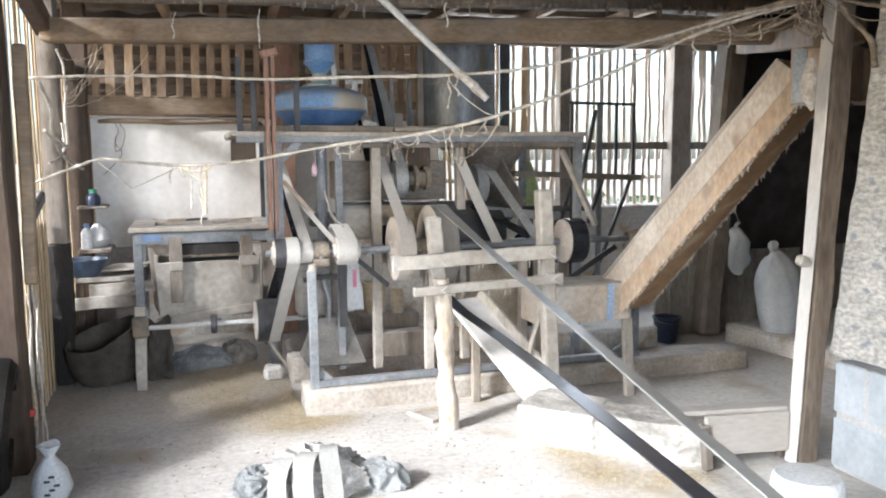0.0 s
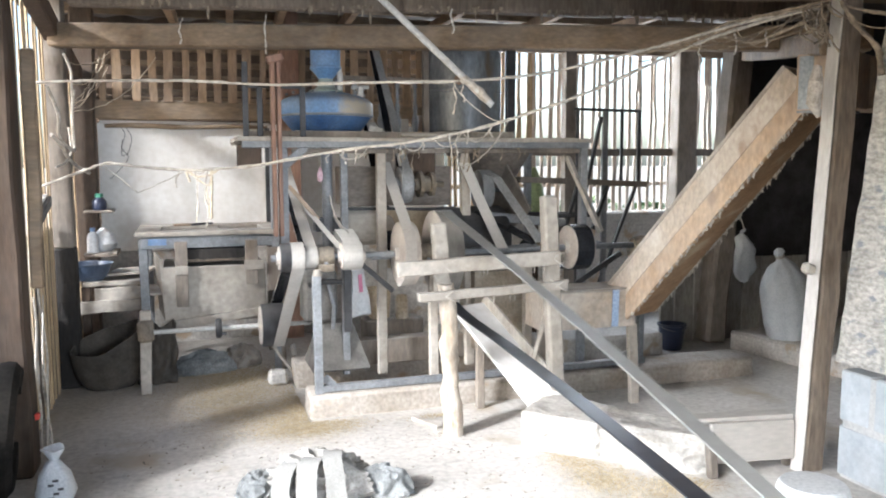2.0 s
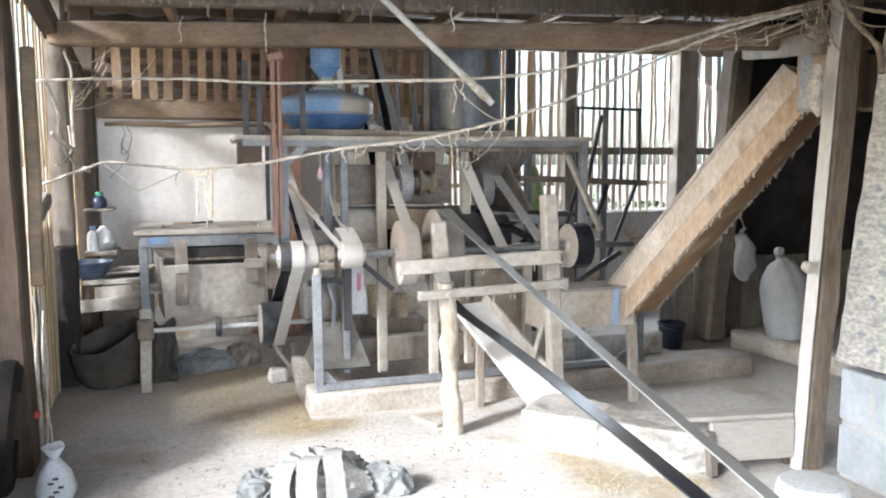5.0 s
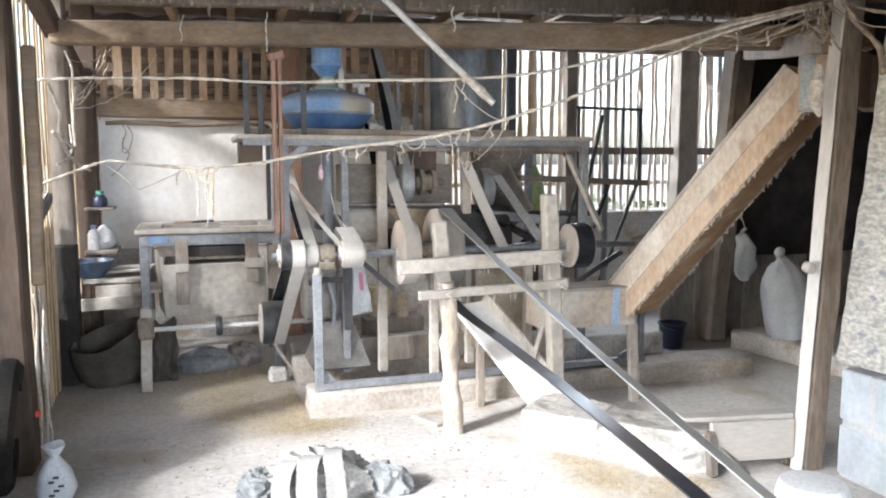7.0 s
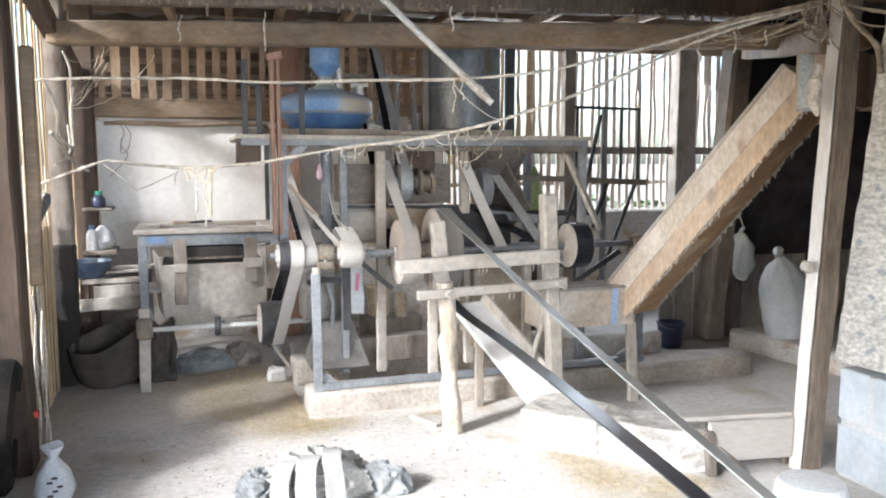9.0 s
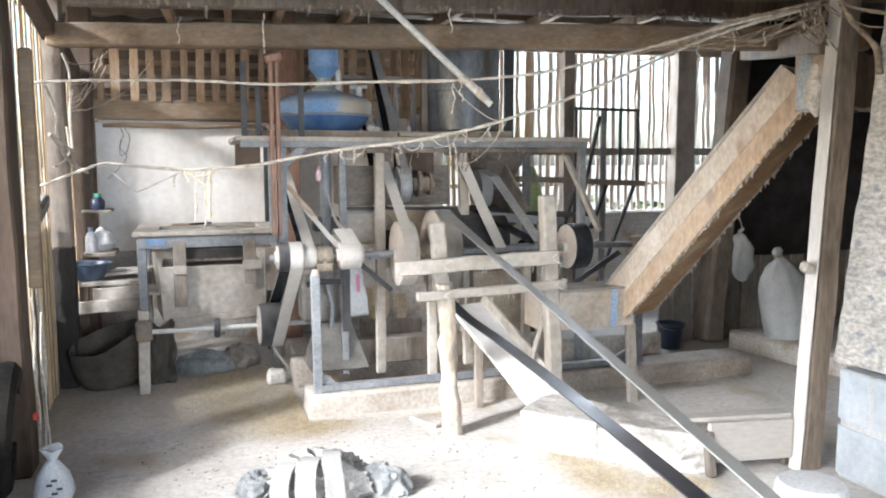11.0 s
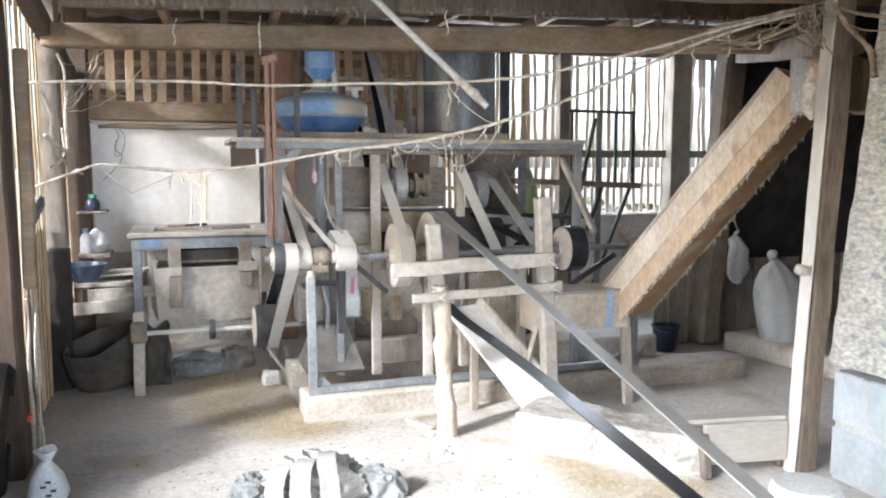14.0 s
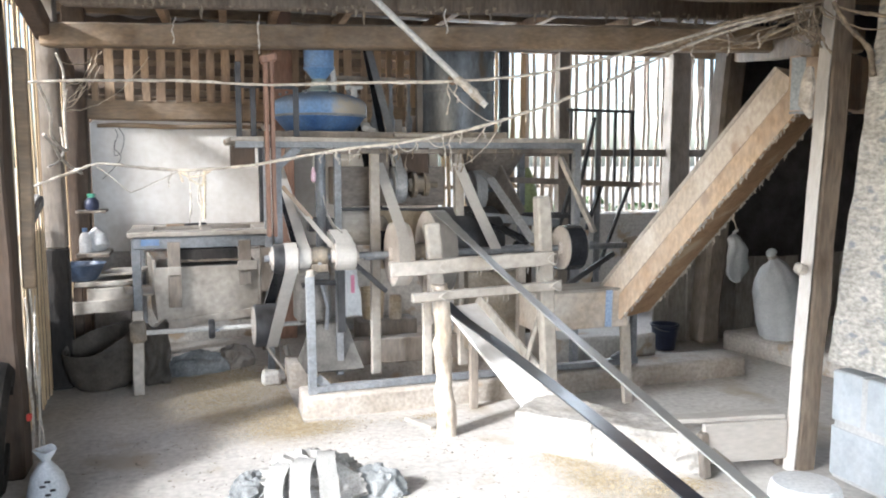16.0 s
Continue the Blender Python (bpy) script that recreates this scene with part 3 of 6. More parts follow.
def pulley(name, x, y, z, r, w, label, material=None, spokes=5, disc=False, rim=None, web=0.32):
    """A flat belt pulley on the x axis: rim, hub, spokes."""
    root = empty(name, pose(x, y, z), label, "pulley", "pulleys of the drive")
    mtl = material or M_PULLEY
    t = min(0.018, r * 0.2)
    smooth(part("rim", lathe([(r - t, -w / 2), (r - 0.003, -w / 2), (r, -w / 2 + 0.003), (r + 0.003, 0), (r, w / 2 - 0.003), (r - 0.003, w / 2), (r - t, w / 2), (r - t, -w / 2)], 48, "X"), rim or mtl, root))
    smooth(part("hub", lathe([(0.02, -w / 2 - 0.02), (0.038, -w / 2 - 0.02), (0.042, -w / 2), (0.042, w / 2), (0.038, w / 2 + 0.02), (0.02, w / 2 + 0.02)], 20, "X"), mtl, root))
    for k in range(spokes):
        a = 2 * math.pi * k / spokes
        c, s = math.cos(a), math.sin(a)
        part("spoke", bar((0, 0.035 * c, 0.035 * s), (0, (r - t + 0.004) * c, (r - t + 0.004) * s), 0.022, 0.04, bev=0.004, up=(1, 0, 0)), mtl, root)
    if disc:
        smooth(part("web", lathe([(0.03, -w * web), (r - t + 0.002, -w * web), (r - t + 0.002, -w * (web - 0.06)), (0.03, -w * (web - 0.06))], 40, "X"), mtl, root))
    SPUN.append(root)
    return root


def loop_points(c1, r1, c2, r2, n=14):
    """Outline of a belt round two circles in the y-z plane."""
    a, b = Vector(c1), Vector(c2)
    d = b - a
    base = math.atan2(d.y, d.x)
    off = math.acos((r1 - r2) / d.length)
    pts = [a + r1 * Vector((math.cos(base + off + (2 * math.pi - 2 * off) * k / n), math.sin(base + off + (2 * math.pi - 2 * off) * k / n))) for k in range(n + 1)]
    pts += [b + r2 * Vector((math.cos(base - off + 2 * off * k / n), math.sin(base - off + 2 * off * k / n))) for k in range(n + 1)]
    return pts + [pts[0]]


def loop_belt(name, x, c1, r1, c2, r2, width, label, outer=None, shift=0.0):
    """A flat belt loop, dusted outside and black inside. shift moves its far end along x."""
    pts = loop_points(c1, r1 + 0.004, c2, r2 + 0.004)
    a, b = Vector(c1), Vector(c2)
    d = b - a
    p3 = [Vector((x + shift * max(0, min(1, (p - a).dot(d) / d.length_squared)), p.x, p.y)) for p in pts]
    bm = strip(p3, width, (1, 0, 0), 0.006)
    ob = part(name, bm, outer or M_BELT)
    ob.data.materials.append(M_RUBBER)
    for f in ob.data.polygons:
        c = Vector((f.center.y, f.center.z))
        k = max(0, min(1, (c - a).dot(d) / d.length_squared))
        out = c - (a + d * k)
        if Vector((f.normal.y, f.normal.z)).dot(out) < 0.3 * out.length and abs(f.normal.x) < 0.5:
            f.material_index = 1
    return tagged(ob, label, "belt", "belts of the drive")


def band(name, pts, width, label, side=(1, 0, 0), material=None):
    return tagged(part(name, strip(pts, width, side), material or M_BELT), label, "belt", "belts of the drive")


def bearing(x, y, z, w=0.1):
    b = empty("shaft_bearing", pose(x, y, z), "greasy brown bearing block on the shaft", "bearing", "shaft bearings")
    smooth(part("housing", lumpy(lathe([(0.025, -w / 2), (0.05, -w / 2), (0.06, -w / 4), (0.06, w / 4), (0.05, w / 2), (0.025, w / 2)], 20, "X"), 0.006, 20), M_GREASE, b))
    foot = part("foot", block(-w / 2, -0.07, -0.085, w / 2, 0.07, -0.04, 0.006), M_GREASE, b)
    for s in (-1, 1):
        part("bolt", moved(lathe([(0.012, -0.045), (0.012, -0.028), (0.006, -0.026)], 8), pose(0, 0.055 * s, 0)), M_STEEL, foot)


def drive():
    root = tagged(smooth(part("line_shaft", lathe([(0.017, 0.46), (0.02, 0.465), (0.02, 3.06), (0.017, 3.065)], 16, "X"), M_STEEL)), "long dusty steel line shaft", "shaft")
    root.location = (0, SHAFT_Y, SHAFT_Z)
    SPUN.append(root)
    big = pulley("drive_pulley", 1.53, SHAFT_Y, SHAFT_Z, 0.26, 0.12, "large spoked drive pulley with a dusty pale rim edge", M_DULL)
    smooth(part("rim_edge", lathe([(0.238, -0.066), (0.262, -0.066), (0.263, -0.0605), (0.238, -0.0605), (0.238, -0.066)], 48, "X"), M_PULLEY, big, "pale dusty rim edge"))
    pulley("belt_pulley", 1.285, SHAFT_Y, SHAFT_Z, 0.195, 0.1, "spoked belt pulley with pale pinkish dust")
    pulley("belt_pulley", 0.94, SHAFT_Y, SHAFT_Z, 0.08, 0.13, "small pale pulley with a loose belt", spokes=3)
    pulley("belt_pulley", 0.575, SHAFT_Y, SHAFT_Z, 0.085, 0.13, "pulley at the end of the shaft", spokes=0, disc=True, rim=M_BLACK, web=0.56)
    pulley("belt_pulley", 0.692, SHAFT_Y, SHAFT_Z, 0.06, 0.085, "small pulley of the rising belt", spokes=3)
    pulley("belt_pulley", 2.47, SHAFT_Y, SHAFT_Z, 0.145, 0.14, "pale disc pulley with a black belt near the elevator", M_PULLEY, disc=True, spokes=0)
    for x in (0.78, 1.42, 2.25, 2.95):
        bearing(x, SHAFT_Y, SHAFT_Z)
    low = tagged(smooth(part("lower_shaft", lathe([(0.014, -0.3), (0.016, -0.295), (0.016, 0.78), (0.014, 0.785)], 14, "X"), M_PIPE)), "pale lower shaft beside the sieve table", "shaft")
    low.location = (0, 5.45, 0.42)
    SPUN.append(low)
    pulley("belt_pulley", 0.53, 5.45, 0.42, 0.145, 0.16, "dusty disc pulley with a black rim on the lower shaft", disc=True, spokes=0, rim=M_BLACK, web=0.56)
    wheel = empty("shaft_crank", pose(0.17, 5.45, 0.42), "small dark crank disc on the lower shaft", "crank")
    smooth(part("disc", lathe([(0.016, -0.02), (0.06, -0.02), (0.066, -0.008), (0.066, 0.008), (0.06, 0.02), (0.016, 0.02)], 24, "X"), M_BLACK, wheel))
    part("pin", bar((0.0, 0.04, 0.02), (0.05, 0.04, 0.02), 0.018, 0.018, bev=0.003), M_STEEL, wheel)
    SPUN.append(wheel)
    pulley("belt_pulley", 1.36, 5.05, 1.38, 0.115, 0.08, "upper pulley with a black belt under the deck", M_GREYBELT, disc=True, spokes=0)
    pulley("belt_pulley", 1.95, 5.15, 1.335, 0.135, 0.08, "upper dusty pulley below the deck", M_GREYBELT, disc=True, spokes=0)
    for name_x, z in (((1.30, 1.62), 1.38), ((1.88, 2.12), 1.335)):
        y = 5.05 if z > 1.36 else 5.15
        stub = tagged(smooth(part("stub_shaft", lathe([(0.015, name_x[0]), (0.015, name_x[1])], 12, "X"), M_STEEL)), "short steel shaft of an upper pulley", "shaft")
        stub.location = (0, y, z)
        SPUN.append(stub)
    # belts
    loop_belt("flat_belt", 0.692, (SHAFT_Y, SHAFT_Z), 0.06, (5.8, 1.47), 0.05, 0.065, "pale dusty flat belt rising to the deck", shift=-0.02)
    loop_belt("flat_belt", 0.61, (SHAFT_Y, SHAFT_Z), 0.085, (5.45, 0.42), 0.145, 0.075, "flat belt down to the lower shaft, black inside", shift=-0.05)
    loop_belt("flat_belt", 1.27, (SHAFT_Y, SHAFT_Z), 0.195, (5.5, 1.75), 0.05, 0.07, "dusty flat belt rising from the spoked pulley", shift=-0.03)
    loop_belt("flat_belt", 1.36, (5.05, 1.38), 0.115, (6.0, 2.5), 0.02, 0.05, "belt rising through the deck to the roof, black inside", M_GREYBELT)
    loop_belt("flat_belt", 2.47, (SHAFT_Y, SHAFT_Z), 0.145, (5.5, 0.85), 0.08, 0.12, "black rubber belt on the dark pulley", M_RUBBER)
    wrap = [(0.94, SHAFT_Y + 0.085 * math.sin(t), SHAFT_Z + 0.085 * math.cos(t)) for t in [math.radians(-30 - 15 * k) for k in range(16)]]
    band("flat_belt", [(0.90, SHAFT_Y + 0.02, SHAFT_Z + 0.16), (0.93, SHAFT_Y - 0.01, SHAFT_Z + 0.11)] + wrap, 0.11, "loose pale belt on the small pulley")
    band("flat_belt", [(0.86, 4.99, 1.30), (0.875, 4.9, 1.18), (0.90, 4.82, 1.12), (0.93, 4.76, 1.09)], 0.06, "loose pale belt rising from the small pulley", (0.2, 0.7, -0.6))
    band("flat_belt", [(1.755, 4.98, 1.52), (1.83, 4.86, 1.26), (1.925, 4.72, 0.97)], 0.075, "pale slanting flat belt between pulleys")
    band("flat_belt", [(1.95, 5.12, 1.47), (2.0, 5.02, 1.42), (2.10, 4.88, 1.21), (2.2, 4.73, 1.0)], 0.07, "slanting flat belt, dusty grey", material=M_GREYBELT)
    band("flat_belt", [(1.86, 5.0, 1.20), (2.0, 4.93, 1.11), (2.2, 4.8, 0.99)], 0.09, "black slanting belt behind the trestle", (0.8, 0.5, 0.2), M_RUBBER)
    band("flat_belt", [(0.70, 5.02, 1.25), (0.76, 4.95, 1.17), (0.83, 4.85, 1.07), (0.9, 4.76, 0.98)], 0.035, "twisted loose pale belt", (0.4, 0.3, 0.75), M_BELT)


def belt_stand():
    stand = empty("belt_stand", pose(1.34, 4.09, 0), "rough pale timber trestle in front of the pulleys", "stand")
    p = lambda x, z, y=0.0: (x - 1.34, y, z)
    pts = flow([p(1.372, -0.01), p(1.374, 0.08), p(1.364, 0.2), p(1.36, 0.34), p(1.352, 0.48), p(1.356, 0.6), p(1.345, 0.72), p(1.337, 0.86)], 5)
    girth = [0.062, 0.052, 0.055, 0.046, 0.052, 0.047, 0.051, 0.046]
    smooth(part("round_post", lumpy(tube(pts, [girth[min(7, round(i / 5))] for i in range(len(pts))], 20, jitter=0.09), 0.016, 11), M_BARK, stand, "gnarled round post"), 70)
    part("post_top", bar(p(1.325, 0.8, 0.03), p(1.30, 1.19, 0.03), 0.085, 0.06, bev=0.01, seg=7, wob=0.006), M_PALE, stand)
    part("squared_post", bar(p(2.02, -0.01), p(1.945, 1.33), 0.085, 0.08, bev=0.010, seg=8, wob=0.004), M_PALE, stand)
    part("crossbar", bar(p(1.04, 0.957, -0.065), p(1.99, 0.982, -0.065), 0.045, 0.078, bev=0.006, seg=7, wob=0.004), M_PALE, stand)
    part("crossbar", bar(p(1.16, 0.797, -0.06), p(2.04, 0.826, -0.06), 0.045, 0.05, bev=0.006, seg=7, wob=0.004), M_PALE, stand)
    part("brace", bar(p(1.89, 0.26, 0.12), p(1.985, 0.68, 0.06), 0.04, 0.03, bev=0.005, seg=4, wob=0.004), M_PALE, stand)
    for x, z in ((1.33, 0.96), (1.97, 0.98), (1.34, 0.80), (2.0, 0.826)):
        knot = [p(x + 0.055 * math.cos(a), z + 0.03 * math.sin(1.5 * a), -0.035 + 0.055 * math.sin(a)) for a in [k * 0.55 for k in range(24)]]
        smooth(part("rope_lashing", tube(flow(knot, 3), 0.0045, 6), M_ROPE, stand))


BELT_PIECES = []
LOWER_PIECES = []
LOWER_RUN = flow([(1.53, SHAFT_Y - 0.02, SHAFT_Z - 0.265), (1.53, 4.34, 0.628), (1.53, 3.65, 0.583), (1.53, 2.9, 0.521), (1.53, 2.3, 0.462), (1.53, 1.7, 0.398), (1.53, 1.0, 0.33)], 6)


def main_belt():
    root = empty("drive_belt", Matrix(), "long flat rubber drive belt, worn grey on top, flapping", "belt")
    n = 26
    a, b = Vector((1.53, SHAFT_Y - 0.06, SHAFT_Z + 0.258)), Vector((1.53, 1.0, 0.41))
    ln = (b - a).length
    for i in range(n):
        bm = block(-0.038, -ln / n / 2 - 0.002, -0.0025, 0.038, ln / n / 2 + 0.002, 0.0025, 0.0)
        BELT_PIECES.append((part("belt_piece", bm, M_RUN, root), (i + 0.5) / n))
    for i, (p, q) in enumerate(zip(LOWER_RUN, LOWER_RUN[1:])):
        half = (q - p).length / 2 + 0.001
        bm = block(-0.04, -half, -0.003, 0.04, half, 0.003, 0.0)
        LOWER_PIECES.append((part("lower_belt_piece", bm, M_GLOSS, root, "black glossy lower run"), p.copy(), q.copy(), i / (len(LOWER_RUN) - 2)))
    wrap = [(1.53, SHAFT_Y + 0.263 * math.sin(t), SHAFT_Z + 0.263 * math.cos(t)) for t in [math.radians(-14 + 10 * k) for k in range(21)]]
    part("wrapped_part", strip(wrap, 0.1, (1, 0, 0)), M_GREYBELT, root)
    return a, b


def far_pulley():
    pulley("belt_pulley", 1.53, 1.0, 0.372, 0.042, 0.12, "small pulley at the far end of the belt", M_STEEL, spokes=0)
    st = empty("pulley_block", pose(1.53, 1.0, 0.0), "plain timber block carrying the small pulley", "block")
    for x in (-0.1, 0.1):
        part("cheek", bar((x, 0, 0.0), (x, 0, 0.44), 0.04, 0.12, bev=0.006), M_OLD, st)
    part("axle", moved(lathe([(0.016, -0.12), (0.016, 0.12)], 12, "X"), pose(0, 0, 0.372)), M_STEEL, st)


drive()
far_pulley()
belt_stand()
BELT_A, BELT_B = main_belt()


# ---- deck with the polisher ----
def deck():
    o = Vector((0.3, 4.9, 0))
    d = empty("machine_deck", Matrix.Translation(o), "raised dusty timber deck on steel legs over the mill", "platform")
    v = lambda *c: Vector(c) - o
    rnd = random.Random(8)
    for y in (4.97, 5.19, 5.41, 5.63, 5.85):
        part("plank", bar(v(0.30 + rnd.uniform(-0.02, 0.03), y, 1.665), v(2.60 + rnd.uniform(-0.03, 0.04), y, 1.668), 0.21, 0.028, bev=0.004, seg=8, wob=0.004), M_PALE, d)
    part("front_rail", bar(v(0.32, 4.89, 1.632), v(2.62, 4.89, 1.637), 0.045, 0.04, bev=0.003), M_BLUESTEEL, d)
    part("front_rail", bar(v(0.62, 4.94, 1.595), v(2.60, 4.94, 1.598), 0.04, 0.03, bev=0.003), M_OLD, d)
    part("end_block", block(*v(0.30, 4.94, 1.50), *v(0.44, 5.1, 1.63)), M_DARK, d)
    for x, y, z in ((0.565, 4.92, 1.02), (2.60, 4.92, 0.1), (0.6, 5.85, 0.0), (2.6, 5.85, 0.0)):
        part("leg", bar(v(x, y, z), v(x, y, 1.65), 0.05, 0.05, bev=0.003), M_BLUESTEEL, d)
    part("leg", bar(v(0.96, 5.05, 0.14), v(0.96, 5.05, 1.63), 0.045, 0.045, bev=0.003), M_BLUESTEEL, d, "slim blue-grey leg")
    part("leg", bar(v(1.182, 4.96, 0.15), v(1.182, 4.96, 1.62), 0.06, 0.05, bev=0.004, seg=6, wob=0.003), M_PALE, d, "dusty timber leg")
    part("leg", bar(v(1.80, 5.0, 0.15), v(1.76, 5.0, 1.62), 0.06, 0.05, bev=0.004, seg=6, wob=0.003), M_PALE, d, "dusty timber leg")
    part("gusset", bar(v(0.57, 4.915, 1.50), v(0.70, 4.915, 1.62), 0.02, 0.05, bev=0.002), M_BLUESTEEL, d)
    smooth(part("down_pipe", tube([v(0.86, 5.1, 0.86), v(0.86, 5.1, 1.3), v(0.86, 5.1, 1.65)], 0.035, 16), M_STEEL, d, "dark down pipe"))
    part("brace", bar(v(2.67, 4.78, 1.05), v(2.52, 5.0, 1.56), 0.05, 0.03, bev=0.004, seg=4, wob=0.003), M_PALE, d, "pale slanting wooden brace")
    part("brace", bar(v(0.60, 4.97, 1.38), v(0.78, 4.97, 1.17), 0.02, 0.025, bev=0.003), M_FRESH, d)
    # low open frame at the left end
    for x, z0, z1 in ((0.355, 1.68, 2.13), (0.44, 1.68, 1.99), (0.70, 1.68, 1.99)):
        part("rail_post", bar(v(x, 5.0, z0), v(x, 5.0, z1), 0.035, 0.02, bev=0.002), M_BLACK, d)
    part("hand_rail", bar(v(0.355, 5.0, 1.985), v(0.70, 5.0, 1.985), 0.02, 0.02, bev=0.002), M_BLACK, d)
    part("kick_board", bar(v(0.34, 5.02, 1.70), v(1.7, 5.02, 1.70), 0.02, 0.04, bev=0.003), M_OLD, d)


def red_mast():
    r = empty("timber_mast", pose(0.52, 4.84, 0), "tall reddish-brown paired timber upright at the deck", "post")
    part("upright", bar((-0.018, 0, 1.08), (-0.018, 0, 2.15), 0.024, 0.06, bev=0.004), M_RED, r)
    part("upright", bar((0.018, 0.01, 1.08), (0.018, 0.01, 2.12), 0.024, 0.06, bev=0.004), M_RED, r)
    part("cap", bar((-0.05, -0.02, 2.12), (0.045, -0.02, 2.145), 0.05, 0.045, bev=0.006), M_RED, r)


def polisher():
    r = empty("rice_polisher", pose(0.915, 5.4, 1.73), "round blue rice polisher, brown dust, on the deck", "machine")
    part("base", block(-0.24, -0.24, -0.05, 0.24, 0.24, 0.0, 0.004), M_PALE, r)
    drum = smooth(part("drum", lathe([(0.300, 0.096), (0.308, 0.104), (0.315, 0.118), (0.315, 0.178), (0.309, 0.195), (0.288, 0.214), (0.24, 0.235), (0.14, 0.258), (0.12, 0.264)], 56), M_DUSTBLUE, r))
    smooth(part("drum_bottom", lathe([(0.2, 0.0), (0.225, 0.003), (0.262, 0.045), (0.298, 0.092), (0.299, 0.098)], 56), M_DEEPBLUE, r, "deep blue tapered bottom"))
    smooth(part("drum_band", lathe([(0.306, 0.098), (0.316, 0.1), (0.316, 0.112), (0.306, 0.114)], 56), M_BLUESTEEL, drum))
    smooth(part("collar", lathe([(0.12, 0.262), (0.115, 0.275), (0.08, 0.285), (0.06, 0.30), (0.045, 0.36), (0.05, 0.37), (0.05, 0.385), (0.03, 0.39)], 28), mat("green_paint", (0.10, 0.22, 0.2), (0.25, 0.34, 0.3), 8, 0.6, 0.1, dust=0.6), r, "greenish collar"))
    smooth(part("feed_hopper", lathe([(0.028, 0.31), (0.035, 0.34), (0.088, 0.405), (0.105, 0.42), (0.105, 0.43), (0.1, 0.435), (0.1, 0.66), (0.092, 0.66), (0.092, 0.44)], 36), M_DUSTBLUE, r))
    smooth(part("vent_pipe", tube([(0.09, -0.02, 0.26), (0.095, -0.02, 0.36), (0.085, -0.02, 0.43), (0.055, -0.02, 0.45)], 0.02, 12), M_PIPE, r))
    part("valve", block(0.21, -0.05, 0.235, 0.25, -0.01, 0.31, 0.006), M_PIPE, r)
    part("valve_handle", bar((0.17, -0.03, 0.30), (0.29, -0.03, 0.305), 0.02, 0.025, bev=0.004), M_PIPE, r)
    part("spout", bar((0.27, -0.1, 0.03), (0.36, -0.12, 0.0), 0.06, 0.04, bev=0.004), M_PIPE, r)
    for k in range(10):
        a = 0.6 * k
        part("bolt", moved(lathe([(0.01, 0.0), (0.01, 0.012), (0.005, 0.016)], 8), pose(0.26 * math.cos(a), 0.26 * math.sin(a), 0.243)), M_STEEL, drum)


def tank():
    r = empty("feed_tank", pose(1.97, 5.6, 1.682), "grey-blue square-cornered feed tank on the deck", "tank")
    shell = smooth(part("shell", lathe([(0.26, 0.06), (0.275, 0.07), (0.275, 0.34), (0.28, 0.345), (0.28, 0.36), (0.275, 0.365), (0.275, 0.64), (0.282, 0.645), (0.282, 0.66), (0.265, 0.66), (0.265, 0.1)], 44), M_TANK, r))
    part("base", block(-0.29, -0.27, 0.0, 0.29, 0.27, 0.06, 0.006), M_PALE, r)
    part("side_frame", bar((0.33, -0.1, 0.0), (0.33, -0.1, 0.68), 0.06, 0.06, bev=0.004), M_BLACK, r)
    part("side_frame", bar((-0.33, -0.12, 0.0), (-0.33, -0.12, 0.68), 0.045, 0.045, bev=0.004), M_OLD, r)
    smooth(part("port", moved(lathe([(0.0, 0.0), (0.035, 0.0), (0.035, 0.02), (0.0, 0.024)], 16), pose(-0.12, -0.25, 0.42, 90, 0, -24)), M_RUST, shell))
    for k in range(9):
        a = radians(200 + 16 * k)
        part("rivet", moved(lathe([(0.008, 0), (0.006, 0.006), (0.0, 0.007)], 8), pose(0.278 * math.cos(a), 0.278 * math.sin(a), 0.60, 0, 90, math.degrees(a))), M_STEEL, shell)


